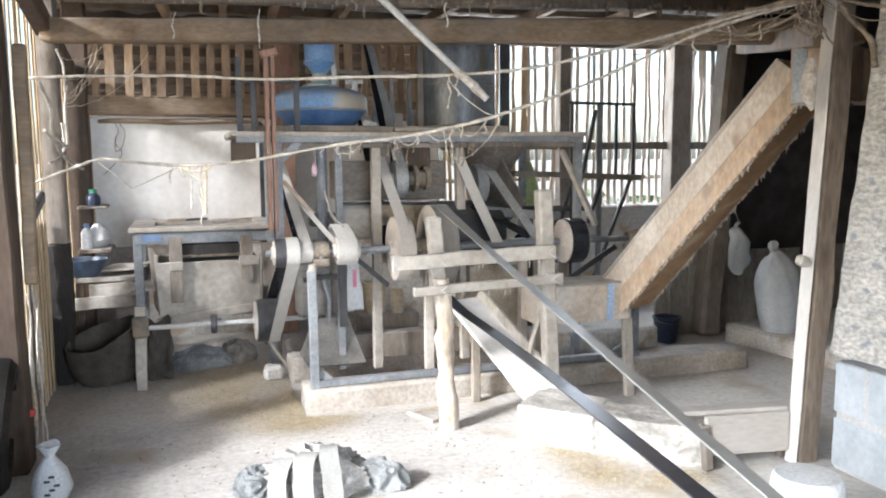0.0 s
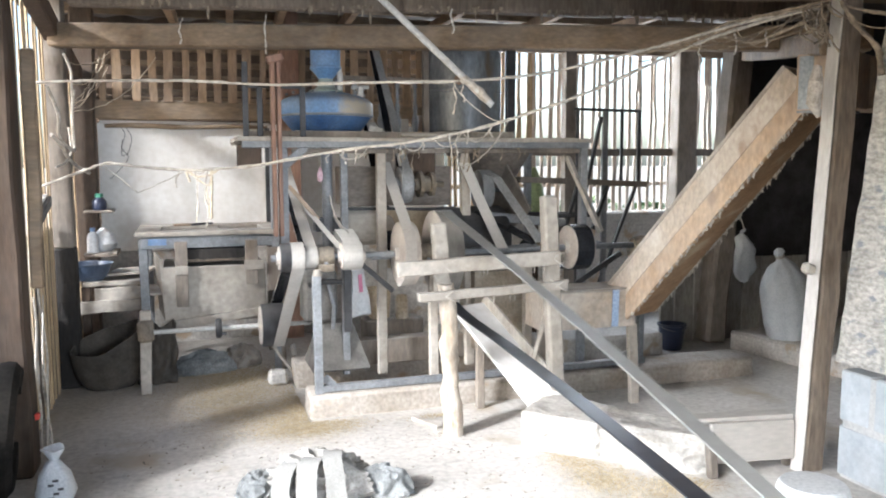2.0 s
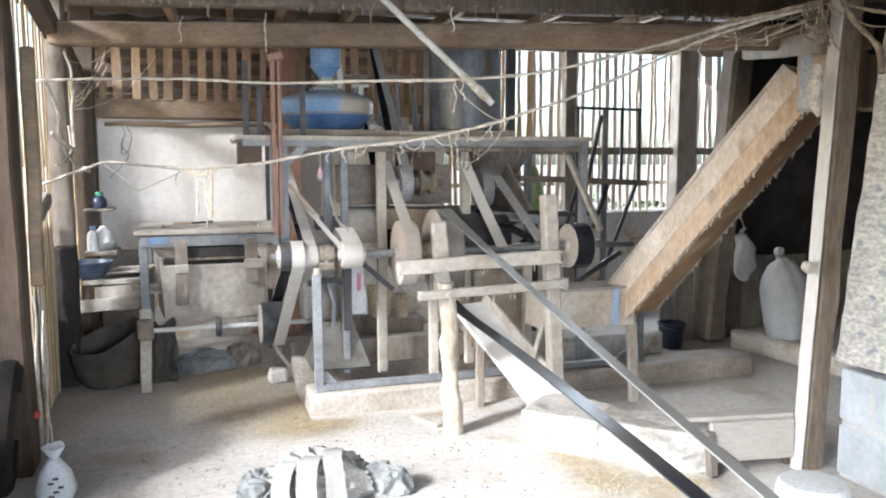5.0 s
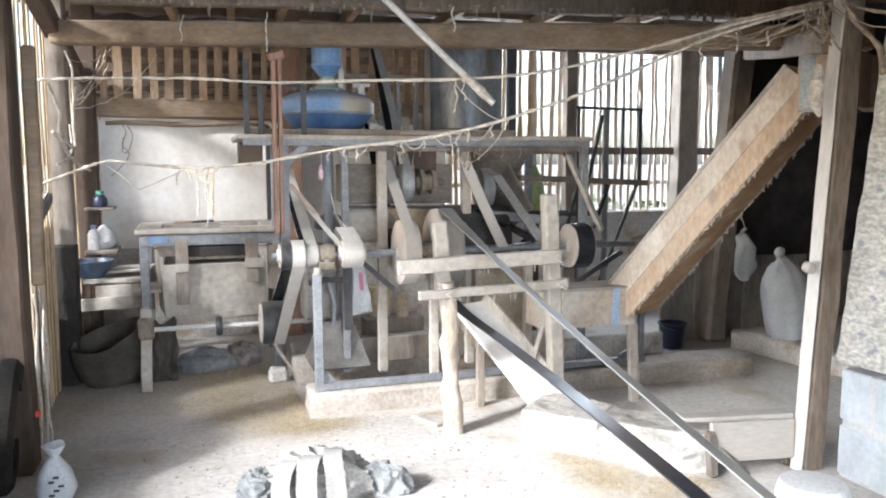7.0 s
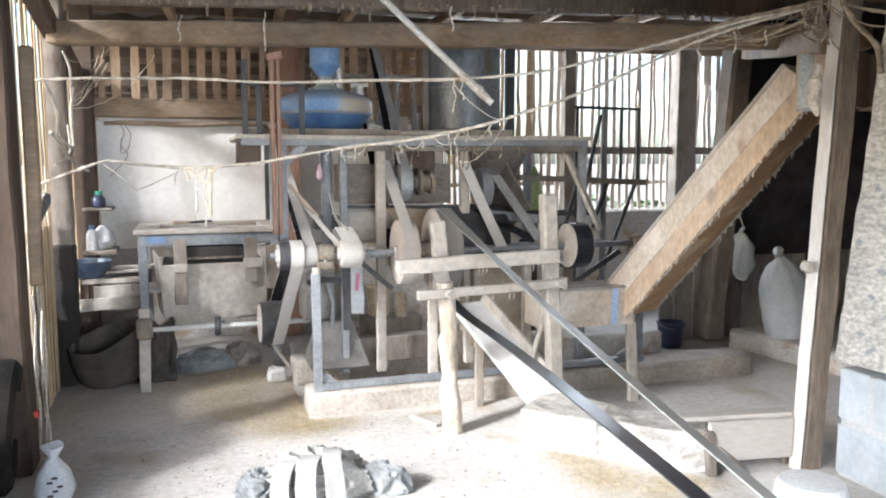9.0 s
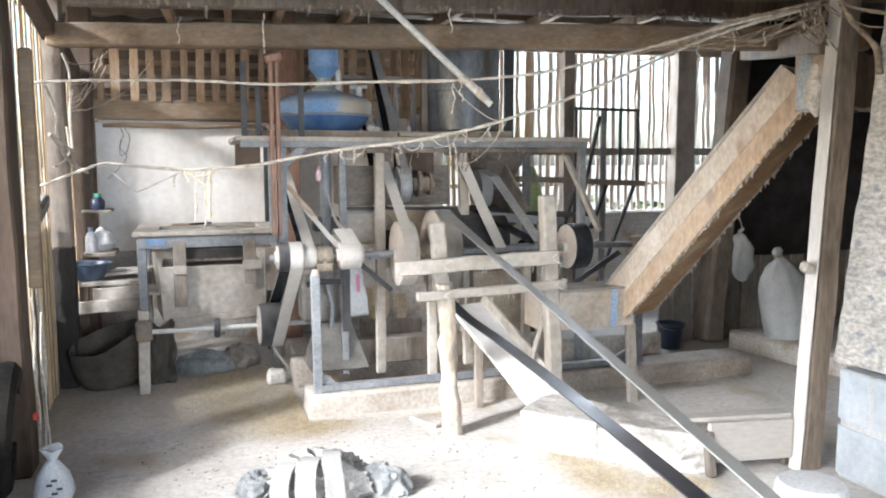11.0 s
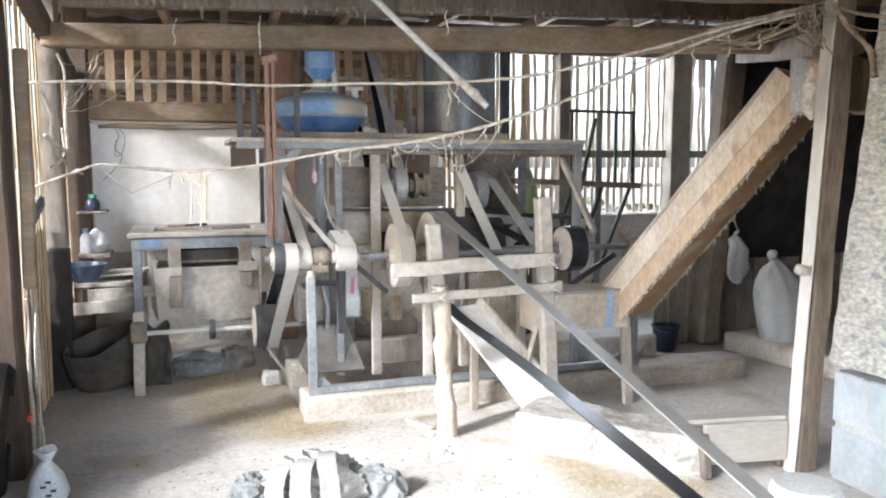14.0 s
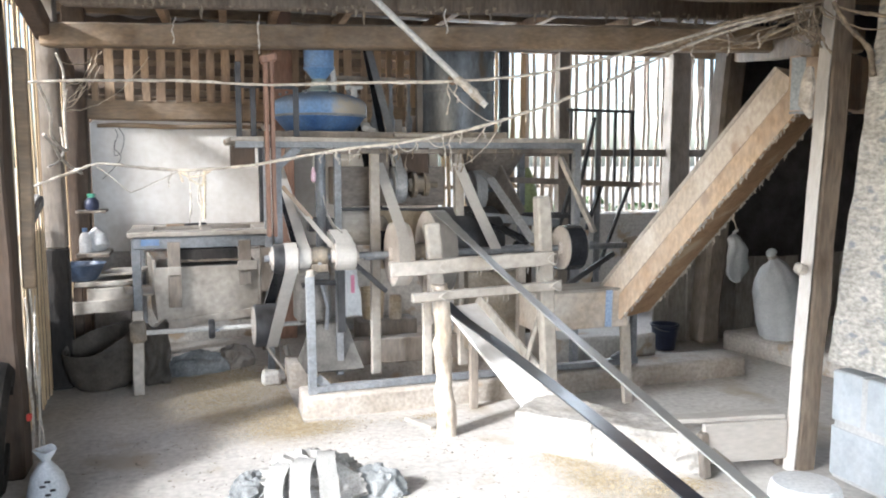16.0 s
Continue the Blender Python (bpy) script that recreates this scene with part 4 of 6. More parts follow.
def huller():
    """Boxes, drums and hoppers below the deck."""
    h = empty("rice_huller", pose(1.0, 5.15, 0), "dust-covered wooden and steel rice huller under the deck", "machine")
    o = Vector((1.0, 5.15, 0))
    v = lambda *c: Vector(c) - o
    B = lambda x0, y0, z0, x1, y1, z1, b=0.006: block(x0 - 1.0, y0 - 5.15, z0, x1 - 1.0, y1 - 5.15, z1, b)
    part("upper_box", B(1.0, 5.16, 1.235, 1.72, 5.6, 1.50), M_MILL, h, "dusty brown board box")
    part("box_panel", B(1.21, 5.13, 1.25, 1.33, 5.155, 1.62), M_MILL, h)
    part("box_panel", B(1.40, 5.12, 1.44, 1.60, 5.15, 1.63), M_DARK, h)
    part("mid_board", B(1.24, 5.1, 0.82, 1.78, 5.14, 1.21), mat("mid_board_wood", (0.26, 0.19, 0.11), (0.42, 0.33, 0.21), 5, 0.9, 0.3, dust=0.6), h, "stained brown board")
    smooth(part("side_drum", moved(lathe([(0.0, 0), (0.10, 0.0), (0.125, 0.03), (0.125, 0.30), (0.10, 0.33), (0.0, 0.33)], 36, "X"), Matrix.Translation(v(0.98, 5.2, 1.10))), M_PALE, h, "pale dusted horizontal drum"))
    part("box_edge", bar(v(0.98, 5.1, 1.225), v(1.78, 5.1, 1.21), 0.03, 0.02, bev=0.003, seg=6, wob=0.006), M_BLACK, h)
    smooth(part("gear_case", moved(lumpy(lathe([(0.0, 0), (0.04, 0), (0.045, 0.02), (0.085, 0.025), (0.085, 0.05), (0.055, 0.055), (0.055, 0.1), (0.08, 0.105), (0.08, 0.13), (0.02, 0.135), (0.02, 0.2), (0.0, 0.2)], 20, "X"), 0.005, 30), Matrix.Translation(v(1.43, 5.05, 1.38))), M_GREASE, h, "greasy brown gear case"))
    smooth(part("black_drum", moved(lathe([(0.0, 0), (0.21, 0.0), (0.225, 0.02), (0.225, 0.42), (0.21, 0.44), (0.0, 0.44)], 40, "X"), Matrix.Translation(v(1.63, 5.12, 1.0))), M_BLACK, h, "black steel drum"))
    smooth(part("hopper_cone", moved(lathe([(0.06, 0.0), (0.07, 0.01), (0.28, 0.36), (0.29, 0.38), (0.28, 0.38)], 36), Matrix.Translation(v(2.12, 5.4, 1.24))), M_MILL, h, "brown dusty hopper cone"))
    part("shield", moved(block(-0.01, -0.18, -0.2, 0.01, 0.18, 0.2), Matrix.Translation(v(2.14, 5.2, 1.25)) @ pose(0, 0, 0, -38, 0, 20)), M_MILL, h)
    part("housing", B(1.80, 4.9, 0.27, 2.2, 5.2, 0.80), M_HOUSING, h, "brown dusty sheet housing")
    cone = lathe([(0.26, 0.0), (0.27, 0.01), (0.14, 0.29), (0.13, 0.3)], 4)
    part("grey_cone", moved(cone, Matrix.Translation(v(0.92, 5.2, 0.17)) @ pose(0, 0, 0, 0, 0, 45)), M_DULL, h, "grey sheet-metal funnel")
    part("press_body", B(0.70, 5.12, 0.48, 0.92, 5.35, 0.82, 0.02), M_DULL, h)
    smooth(part("press_arm", tube([v(0.72, 5.05, 0.74), v(0.82, 5.03, 0.76), v(0.95, 5.05, 0.75)], 0.018, 8), M_BLACK, h))
    smooth(part("press_arm", tube([v(0.87, 5.04, 0.45), v(0.88, 5.02, 0.6), v(0.84, 5.05, 0.78)], 0.015, 8), M_STEEL, h))
    part("guide", bar(v(0.965, 5.0, 0.43), v(0.965, 5.0, 0.93), 0.05, 0.02, bev=0.003), M_BLACK, h)
    part("bowl_stand", B(0.78, 5.08, 1.08, 0.94, 5.2, 1.17), M_BLACK, h)
    part("base_board", B(0.95, 5.12, 0.17, 2.0, 5.25, 0.34), M_OLD, h)
    for x in (1.47, 2.12):
        part("leg", bar(v(x, 4.76, 0.1), v(x, 4.76, 0.93), 0.055, 0.045, bev=0.004, seg=4, wob=0.002), M_PALE, h)
    part("cross_rail", bar(v(1.1, 4.92, 0.93), v(2.75, 4.92, 0.95), 0.05, 0.05, bev=0.004), M_STEEL, h)
    part("stay", bar(v(2.48, 4.95, 0.62), v(2.84, 4.8, 0.90), 0.035, 0.035, bev=0.003), M_BLACK, h)
    part("stay", bar(v(1.0, 4.95, 0.92), v(1.24, 4.9, 0.70), 0.035, 0.03, bev=0.003), M_BLACK, h)
    part("stay", bar(v(1.94, 4.98, 1.16), v(2.5, 4.98, 1.10), 0.03, 0.06, bev=0.003), M_BLUESTEEL, h)
    part("stay", bar(v(2.4, 5.1, 1.145), v(2.8, 5.1, 1.145), 0.03, 0.03, bev=0.003), M_BLACK, h)


def base_frame():
    f = empty("steel_base_frame", pose(0.72, 4.68, 0.13), "blue-grey steel frame on the concrete plinth", "frame")
    part("leg", bar((0.0, 0, 0.0), (-0.005, 0, 0.72), 0.05, 0.05, bev=0.003), M_BLUESTEEL, f)
    part("foot_gusset", bar((0.03, 0, 0.1), (0.1, 0, 0.03), 0.01, 0.05, bev=0.001), M_BLUESTEEL, f)
    part("rail", bar((0.02, 0, 0.03), (2.24, 0, 0.035), 0.05, 0.04, bev=0.003), M_STEEL, f)
    part("leg", bar((2.21, 0, 0.03), (2.21, 0, 0.38), 0.04, 0.04, bev=0.003), M_STEEL, f)
    part("leg_brace", bar((2.05, 0, 0.05), (2.21, 0, 0.13), 0.02, 0.05, bev=0.003), M_STEEL, f)
    smooth(part("cap", lathe([(0.0, 0.76), (0.022, 0.757), (0.028, 0.72), (0.0, 0.715)], 14), M_PALE, f))


def rack():
    r = empty("steel_rack", pose(2.9, 5.6, 0), "thin black welded steel rack with a plank shelf", "rack")
    for x, w, m in ((0.01, 0.022, M_BLACK), (0.25, 0.045, M_BLUESTEEL), (0.40, 0.022, M_BLACK), (0.555, 0.025, M_BLACK)):
        part("upright", bar((x, 0, 0.0 if x < 0.3 else 1.34), (x, 0, 1.93), w, 0.022, bev=0.002), m, r)
    part("top_bar", bar((-0.02, 0, 1.935), (0.57, 0, 1.928), 0.022, 0.022, bev=0.002), M_BLACK, r)
    part("shelf", bar((-0.5, 0, 1.395), (0.59, 0, 1.35), 0.16, 0.045, bev=0.004, seg=4, wob=0.002), M_OLD, r)
    part("stay", bar((0.22, 0.01, 1.88), (-0.02, 0.01, 0.8), 0.03, 0.025, bev=0.002), M_BLACK, r)
    part("stay", bar((0.27, -0.02, 1.34), (0.05, -0.02, 0.75), 0.035, 0.025, bev=0.002), M_BLACK, r)
    part("stay", bar((0.0, -0.03, 1.34), (-0.2, -0.03, 0.7), 0.035, 0.025, bev=0.002), M_BLACK, r)
    part("lower_bar", bar((-0.45, 0.0, 1.13), (0.2, 0.0, 1.12), 0.03, 0.03, bev=0.002), M_BLACK, r)
    part("lower_bar", bar((0.0, 0.02, 0.0), (0.55, 0.02, 1.34), 0.025, 0.025, bev=0.002), M_BLACK, r)


def back_balusters():
    r = empty("baluster_rail", pose(1.0, 5.93, 1.68), "row of blue-grey turned balusters behind the deck", "railing")
    prof = [(0.012, 0.0), (0.022, 0.02), (0.012, 0.05), (0.026, 0.12), (0.03, 0.16), (0.014, 0.22), (0.02, 0.26), (0.014, 0.30), (0.012, 0.40), (0.02, 0.43), (0.012, 0.46)]
    for x in (0.08, 0.22, 0.42, 0.55, 0.69):
        smooth(part("baluster", moved(lathe(prof, 12), pose(x, 0, 0)), M_BLUESTEEL, r))
    part("rail", bar((-0.1, 0, 0.475), (0.8, 0, 0.475), 0.05, 0.03, bev=0.004), M_OLD, r)
    part("rail", bar((-0.1, 0, 0.01), (0.8, 0, 0.01), 0.05, 0.02, bev=0.004), M_OLD, r)


def deck_back():
    b = empty("cream_boards", pose(1.0, 6.02, 1.68), "short cream boards standing behind the balusters", "board")
    for x, w in ((0.02, 0.1), (0.33, 0.11), (0.49, 0.09), (0.63, 0.06), (0.75, 0.07)):
        part("board", bar((x, 0, 0.0), (x, 0.005, 0.2 + 0.03 * math.sin(9 * x)), w, 0.015, bev=0.003, seg=3, wob=0.002), M_CHUTE, b)
    tagged(part("loose_plank", moved(lumpy(block(-0.2, -0.05, 0.0, 0.2, 0.05, 0.025, 0.004), 0.006, 9), pose(1.52, 5.02, 1.684, 0, 0, 3)), M_PALE), "short dusty plank end lying on the deck", "plank")
    rnd = random.Random(31)
    for k in range(20):
        x = rnd.uniform(1.0, 2.5)
        ln = rnd.uniform(0.02, 0.09) * (2.0 if 1.3 < x < 1.75 else 1.0)
        pts = [Vector((x + rnd.uniform(-0.01, 0.01), 4.862 + 0.002 * j, 1.612 - ln * j / 4)) for j in range(5)]
        tagged(smooth(part("dust_tassel", lumpy(tube(pts, [rnd.uniform(0.002, 0.007) for _ in pts], 5), 0.006, 30), M_OLDROPE), 80), "tassel of husk dust hanging below the deck", "tassel", "dust tassels")


deck()
deck_back()
red_mast()
polisher()
tank()
huller()
base_frame()
rack()
back_balusters()


# ---- sieve table and the left corner ----
def sieve_table():
    t = empty("sieve_table", pose(-0.32, 5.84, 0), "dusty wooden sieve table with flaking blue legs", "table")
    part("top_rail", block(-0.04, -0.03, 1.015, 0.97, 0.12, 1.05, 0.006), M_PALE, t)
    part("top_rail", block(-0.04, 0.62, 1.015, 0.97, 0.75, 1.05, 0.006), M_PALE, t)
    part("top_board", block(-0.04, 0.123, 1.015, 0.13, 0.617, 1.048, 0.006), M_PALE, t)
    part("top_board", block(0.84, 0.123, 1.015, 0.97, 0.617, 1.048, 0.006), M_PALE, t)
    part("top_divider", block(0.46, 0.123, 1.01, 0.54, 0.617, 1.045, 0.006), M_PALE, t)
    part("sieve_tray", block(0.13, 0.12, 0.96, 0.84, 0.62, 0.99, 0.003), M_STEEL, t, "dark sieve tray in the top")
    part("apron", block(0.0, -0.01, 0.93, 0.95, 0.02, 1.012, 0.004), M_BLUESTEEL, t, "dusty blue front board")
    part("paint_patch", block(0.05, -0.014, 0.955, 0.17, -0.011, 1.0, 0.0), M_BLUE, t, "patch of bright blue paint")
    for x, y in ((0.015, 0.03), (0.95, 0.03), (0.015, 0.7), (0.95, 0.7)):
        part("leg", bar((x, y, 0.0 if x > 0.5 else 0.0), (x, y, 1.0), 0.06, 0.06, bev=0.004, seg=4, wob=0.002), M_BLUESTEEL if x < 0.5 else M_OLD, t)
    part("shaft_post", bar((0.02, -0.36, 0.0), (0.03, -0.36, 0.56), 0.07, 0.04, bev=0.006, seg=4, wob=0.004), M_PALE, t)
    smooth(part("shaft_block", lumpy(block(-0.02, -0.43, 0.36, 0.08, -0.34, 0.50, 0.02), 0.01, 20), M_GREASE, t))
    box = part("sieve_box", block(0.14, -0.02, 0.40, 0.84, 0.55, 0.80, 0.006), M_PALE, t, "pale plywood shaking box")
    part("box_front_frame", bar((0.12, -0.035, 0.38), (0.84, -0.035, 0.46), 0.02, 0.06, bev=0.003), M_PALE, box)
    part("box_side", moved(block(-0.012, -0.12, -0.2, 0.012, 0.4, 0.24, 0.004), pose(0.13, 0.1, 0.62, 0, -3, 6)), M_PALE, box)
    # solid near-black block: the opening's inner shade is put into its colour
    part("shade_slot", block(0.25, -0.022, 0.83, 0.70, 0.3, 0.92, 0.002), M_NEARBLACK, t, "near-black block standing for the shaded opening over the box")
    part("upright", bar((0.265, -0.05, 0.52), (0.265, -0.05, 0.98), 0.085, 0.02, bev=0.003), M_OLD, t)
    part("upright", bar((0.745, -0.05, 0.66), (0.745, -0.05, 0.98), 0.085, 0.02, bev=0.003), M_OLD, t)
    part("cleat", bar((0.22, -0.065, 0.78), (0.31, -0.065, 0.78), 0.02, 0.06, bev=0.003), M_PALE, t)
    part("cleat", bar((0.69, -0.065, 0.80), (0.83, -0.065, 0.80), 0.02, 0.07, bev=0.003), M_PALE, t)
    part("side_board", bar((0.90, -0.03, 0.60), (0.90, -0.03, 0.92), 0.09, 0.03, bev=0.004), M_OLD, t)
    sr = random.Random(41)
    straws = []
    for _ in range(60):
        x, z = sr.uniform(0.27, 0.68), 0.834 + sr.uniform(0, 0.008)
        dx, dz = sr.uniform(-0.09, 0.09), sr.uniform(-0.003, 0.012)
        straws.append(tube([(x, -0.03, z), (x + dx * 0.5, -0.034, z + dz), (x + dx, -0.036, z + dz * 0.6)], 0.0016, 4))
    part("straw_tuft", join(*straws), M_OLDROPE, t)
    tool = empty("scraper", pose(0.02, 6.35, 1.05), "dark scraper lying on the sieve table", "tool")
    part("blade", bar((0, 0, 0.01), (0.16, 0.03, 0.015), 0.05, 0.015, bev=0.002), M_BLACK, tool)
    part("handle", bar((-0.13, -0.02, 0.012), (0.0, 0, 0.012), 0.03, 0.02, bev=0.005), M_FRESH, tool)


def bench():
    b = empty("low_bench", pose(-0.8, 6.15, 0), "rough low plank bench beside the sieve table", "bench")
    part("top", block(0.06, 0.0, 0.64, 0.5, 0.5, 0.675, 0.005), M_PALE, b)
    part("apron", bar((0.14, -0.01, 0.585), (0.5, -0.01, 0.59), 0.025, 0.09, bev=0.005, seg=4, wob=0.003), M_PALE, b)
    part("apron", bar((0.0, -0.03, 0.49), (0.49, -0.03, 0.505), 0.03, 0.09, bev=0.006, seg=5, wob=0.005), M_PALE, b)
    for x in (0.08, 0.46):
        part("leg", bar((x, 0.03, 0), (x, 0.03, 0.64), 0.06, 0.05, seg=3, wob=0.003), M_DARK, b)
        part("leg", bar((x, 0.46, 0), (x, 0.46, 0.64), 0.06, 0.05, seg=3, wob=0.003), M_DARK, b)
    part("loose_board", moved(block(0.0, 0, 0, 0.3, 0.34, 0.02, 0.004), pose(0.2, 0.1, 0.70, 0, -3, -12)), M_PALE, b)
    part("loose_board", moved(block(0.0, 0, 0, 0.3, 0.3, 0.02, 0.004), pose(0.42, -0.25, 0.60, 4, 4, 8)), M_PALE, b)
    basin = empty("wash_basin", pose(-0.70, 6.28, 0.676), "shallow enamel basin, blue-grey, on the bench", "basin")
    smooth(part("bowl", lathe([(0.0, 0.0), (0.09, 0.0), (0.12, 0.03), (0.155, 0.115), (0.165, 0.12), (0.165, 0.126), (0.15, 0.122), (0.112, 0.035), (0.08, 0.012), (0.0, 0.01)], 40), mat("enamel", (0.03, 0.05, 0.09), (0.09, 0.12, 0.18), 6, 0.3, 0.03, dust=0.12), basin))
    shelf = empty("corner_shelf", pose(-0.72, 6.85, 0.80), "small dusty shelf in the corner", "shelf")
    part("board", block(-0.06, -0.2, 0, 0.18, 0.2, 0.03, 0.004), M_OLD, shelf)
    part("bracket", bar((-0.03, 0.18, -0.8), (-0.03, 0.18, 0.0), 0.04, 0.04), M_DARK, shelf)
    part("upper_board", block(-0.06, -0.1, 0.34, 0.16, 0.16, 0.36, 0.004), M_OLD, shelf)
    part("bracket", bar((-0.04, 0.13, 0.03), (-0.04, 0.13, 0.34), 0.03, 0.03), M_DARK, shelf)
    bottle = empty("white_bottle", pose(-0.72, 6.76, 0.83), "white plastic bottle with a blue cap", "bottle")
    smooth(part("body", lathe([(0.0, 0), (0.04, 0), (0.045, 0.01), (0.042, 0.12), (0.03, 0.15), (0.015, 0.16), (0.015, 0.18)], 20), M_PLASTIC, bottle))
    smooth(part("cap", lathe([(0.02, 0.165), (0.02, 0.195), (0.0, 0.197)], 16), M_BLUE, bottle))
    bag = smooth(part("plastic_bag", lumpy(lathe([(0.0, 0), (0.06, 0.005), (0.085, 0.06), (0.075, 0.14), (0.03, 0.18), (0.0, 0.185)], 22), 0.025, 14), M_PLASTIC))
    bag.location = (-0.64, 6.84, 0.83)
    tagged(bag, "crumpled white plastic bag on the corner shelf", "bag")
    jar = empty("dark_jar", pose(-0.67, 6.86, 1.16), "dark glass jar with a green lid", "jar")
    smooth(part("body", lathe([(0, 0), (0.045, 0), (0.055, 0.02), (0.055, 0.07), (0.03, 0.1), (0.0, 0.1)], 20), M_BUCKET, jar))
    smooth(part("lid", lathe([(0.03, 0.1), (0.032, 0.13), (0.0, 0.132)], 16), mat("green_lid", (0.08, 0.3, 0.2), (0.12, 0.36, 0.25), 5, 0.4, 0.02), jar))


def cloth_sheet(name, m, w, h, material, label, fold=0.06, seed=1.0, nx=26, ny=22, curl=0.0):
    bm = bmesh.new()
    g = []
    for j in range(ny + 1):
        row = []
        for i in range(nx + 1):
            u, v = i / nx, j / ny
            p = Vector((w * (u - 0.5), 0, h * v))
            n1 = noise.noise(Vector((u * 3.2, v * 2.1, seed)))
            n2 = noise.noise(Vector((u * 8, v * 5, seed + 5)))
            p.y = fold * n1 * 1.6 + fold * 0.5 * n2 + curl * (v ** 3)
            p.z += 0.05 * noise.noise(Vector((u * 4, seed, 3))) * v
            p.x += 0.03 * noise.noise(Vector((u * 3, v * 3, seed + 9)))
            row.append(bm.verts.new(p))
        g.append(row)
    for j in range(ny):
        for i in range(nx):
            bm.faces.new((g[j][i], g[j][i + 1], g[j + 1][i + 1], g[j + 1][i]))
    ob = smooth(part(name, bm, material), 80)
    s = ob.modifiers.new("thickness", "SOLIDIFY")
    s.thickness = 0.006
    ob.matrix_world = m
    return tagged(ob, label, "cloth")


def heap(name, m, size, material, label, category, seed=2.0, sharp=2.0, n=34, amount=0.5):
    """A crumpled heap with ridged folds."""
    bm = bmesh.new()
    bmesh.ops.create_icosphere(bm, subdivisions=5, radius=1)
    for v in bm.verts:
        d = v.co.normalized()
        e = d + 0.35 * noise.noise_vector(d * 1.3 + Vector((0, 0, seed)))
        f = 1 - abs(noise.noise(e * sharp + Vector((seed, 0, 0)))) * 1.6
        f2 = 1 - abs(noise.noise(e * sharp * 2.1 + Vector((0, seed, 0)))) * 1.2
        k = 0.6 + amount * (0.62 * f + 0.2 * f2)
        v.co = Vector((d.x * k * size[0], d.y * k * size[1], max(-0.004, d.z * k * size[2] + 0.1 * size[2])))
    ob = smooth(part(name, bm, material), 70)
    ob.matrix_world = m
    return tagged(ob, label, category)


def left_corner():
    bm = lathe([(0.0, 0.0), (0.15, 0.0), (0.2, 0.05), (0.225, 0.15), (0.23, 0.26), (0.235, 0.36), (0.222, 0.36), (0.215, 0.26), (0.2, 0.12), (0.17, 0.05), (0.0, 0.03)], 48)
    for v in bm.verts:
        k = max(0.0, v.co.z - 0.1) / 0.26
        a = math.atan2(v.co.y, v.co.x)
        v.co.z += k * (0.09 * math.cos(a - 0.4) - 0.05 * math.sin(-a) ** 2 * (1 if a < 0 else 0))
        v.co.y *= 0.62
    bag = smooth(part("open_bag", lumpy(lumpy(bm, 0.02, 5), 0.008, 16), M_DARKCANVAS), 60)
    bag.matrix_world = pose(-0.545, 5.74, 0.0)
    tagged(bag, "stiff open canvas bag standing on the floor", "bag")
    cloth_sheet("canvas_sheet", pose(-0.24, 5.72, 0.0, 0, 0, -10), 0.26, 0.42, M_DARKCANVAS, "folded near-black canvas beside the shaft post", 0.06, 8.0, curl=0.05)
    heap("old_sack", pose(0.08, 5.95, 0.0, 0, 0, 8), (0.25, 0.12, 0.16), M_GREYCLOTH, "crumpled grey sack below the lower shaft", "sack", 5.0)
    heap("dust_mound", pose(0.35, 6.05, 0.0), (0.16, 0.12, 0.17), M_OLD, "dusty heap behind the lower shaft", "heap", 7.0)
    p = empty("leaning_boards", pose(0.62, 5.6, 0), "pale boards leaning below the lower pulley", "board")
    part("board", bar((0.08, 0.0, 0.0), (-0.14, 0.03, 0.33), 0.04, 0.02, bev=0.004), M_PALE, p)
    part("board", bar((0.1, -0.05, 0.0), (0.05, -0.03, 0.25), 0.06, 0.025, bev=0.004), M_PALE, p)
    part("stone", lumpy(block(-0.13, -0.2, 0.0, 0.0, -0.08, 0.1, 0.02), 0.015, 10), M_CONC, p)
    # by the near left post
    cl = empty("post_cleat", pose(-0.70, 4.2, 0.0), "pale brown board nailed on the dark post", "board")
    part("board", bar((0, 0.0, 0.92), (0, 0.06, 2.06), 0.06, 0.05, bev=0.008, seg=6, wob=0.005), M_BEAM, cl)
    clamp = empty("iron_clamp", pose(-0.86, 4.85, 1.26), "short black iron bar on the slat wall", "bracket")
    part("bar", bar((0.10, -0.29, -0.055), (0.06, 0.4, 0.04), 0.05, 0.06, bev=0.005), M_BLACK, clamp)
    # thin paler strip along the bar's upper edge
    part("pale_edge", bar((0.085, -0.29, -0.02), (0.05, 0.4, 0.074), 0.03, 0.012, bev=0.002), M_PALEBOARD, clamp, "pale top edge")
    wheel = empty("cart_wheel", pose(-0.83, 3.95, 0.31, 0, 6, 6), "dark worn wheel leaning by the doorway", "wheel")
    smooth(part("tyre", lathe([(0.20, -0.05), (0.275, -0.055), (0.305, -0.03), (0.31, 0.0), (0.305, 0.03), (0.275, 0.055), (0.20, 0.05), (0.20, -0.05)], 44, "X"), M_TYRE, wheel))
    smooth(part("rim", lathe([(0.03, -0.02), (0.2, -0.03), (0.205, 0.0), (0.2, 0.03), (0.03, 0.02)], 30, "X"), M_DARK, wheel))
    sk = empty("hanging_bag", pose(-0.61, 3.8, 0.0), "knotted white plastic bag with dark print", "bag")
    smooth(part("bag", lumpy(lathe([(0.0, 0.0), (0.07, 0.004), (0.085, 0.05), (0.07, 0.13), (0.03, 0.185), (0.018, 0.2), (0.045, 0.24), (0.05, 0.25), (0.0, 0.22)], 28), 0.016, 16), M_SACK, sk))
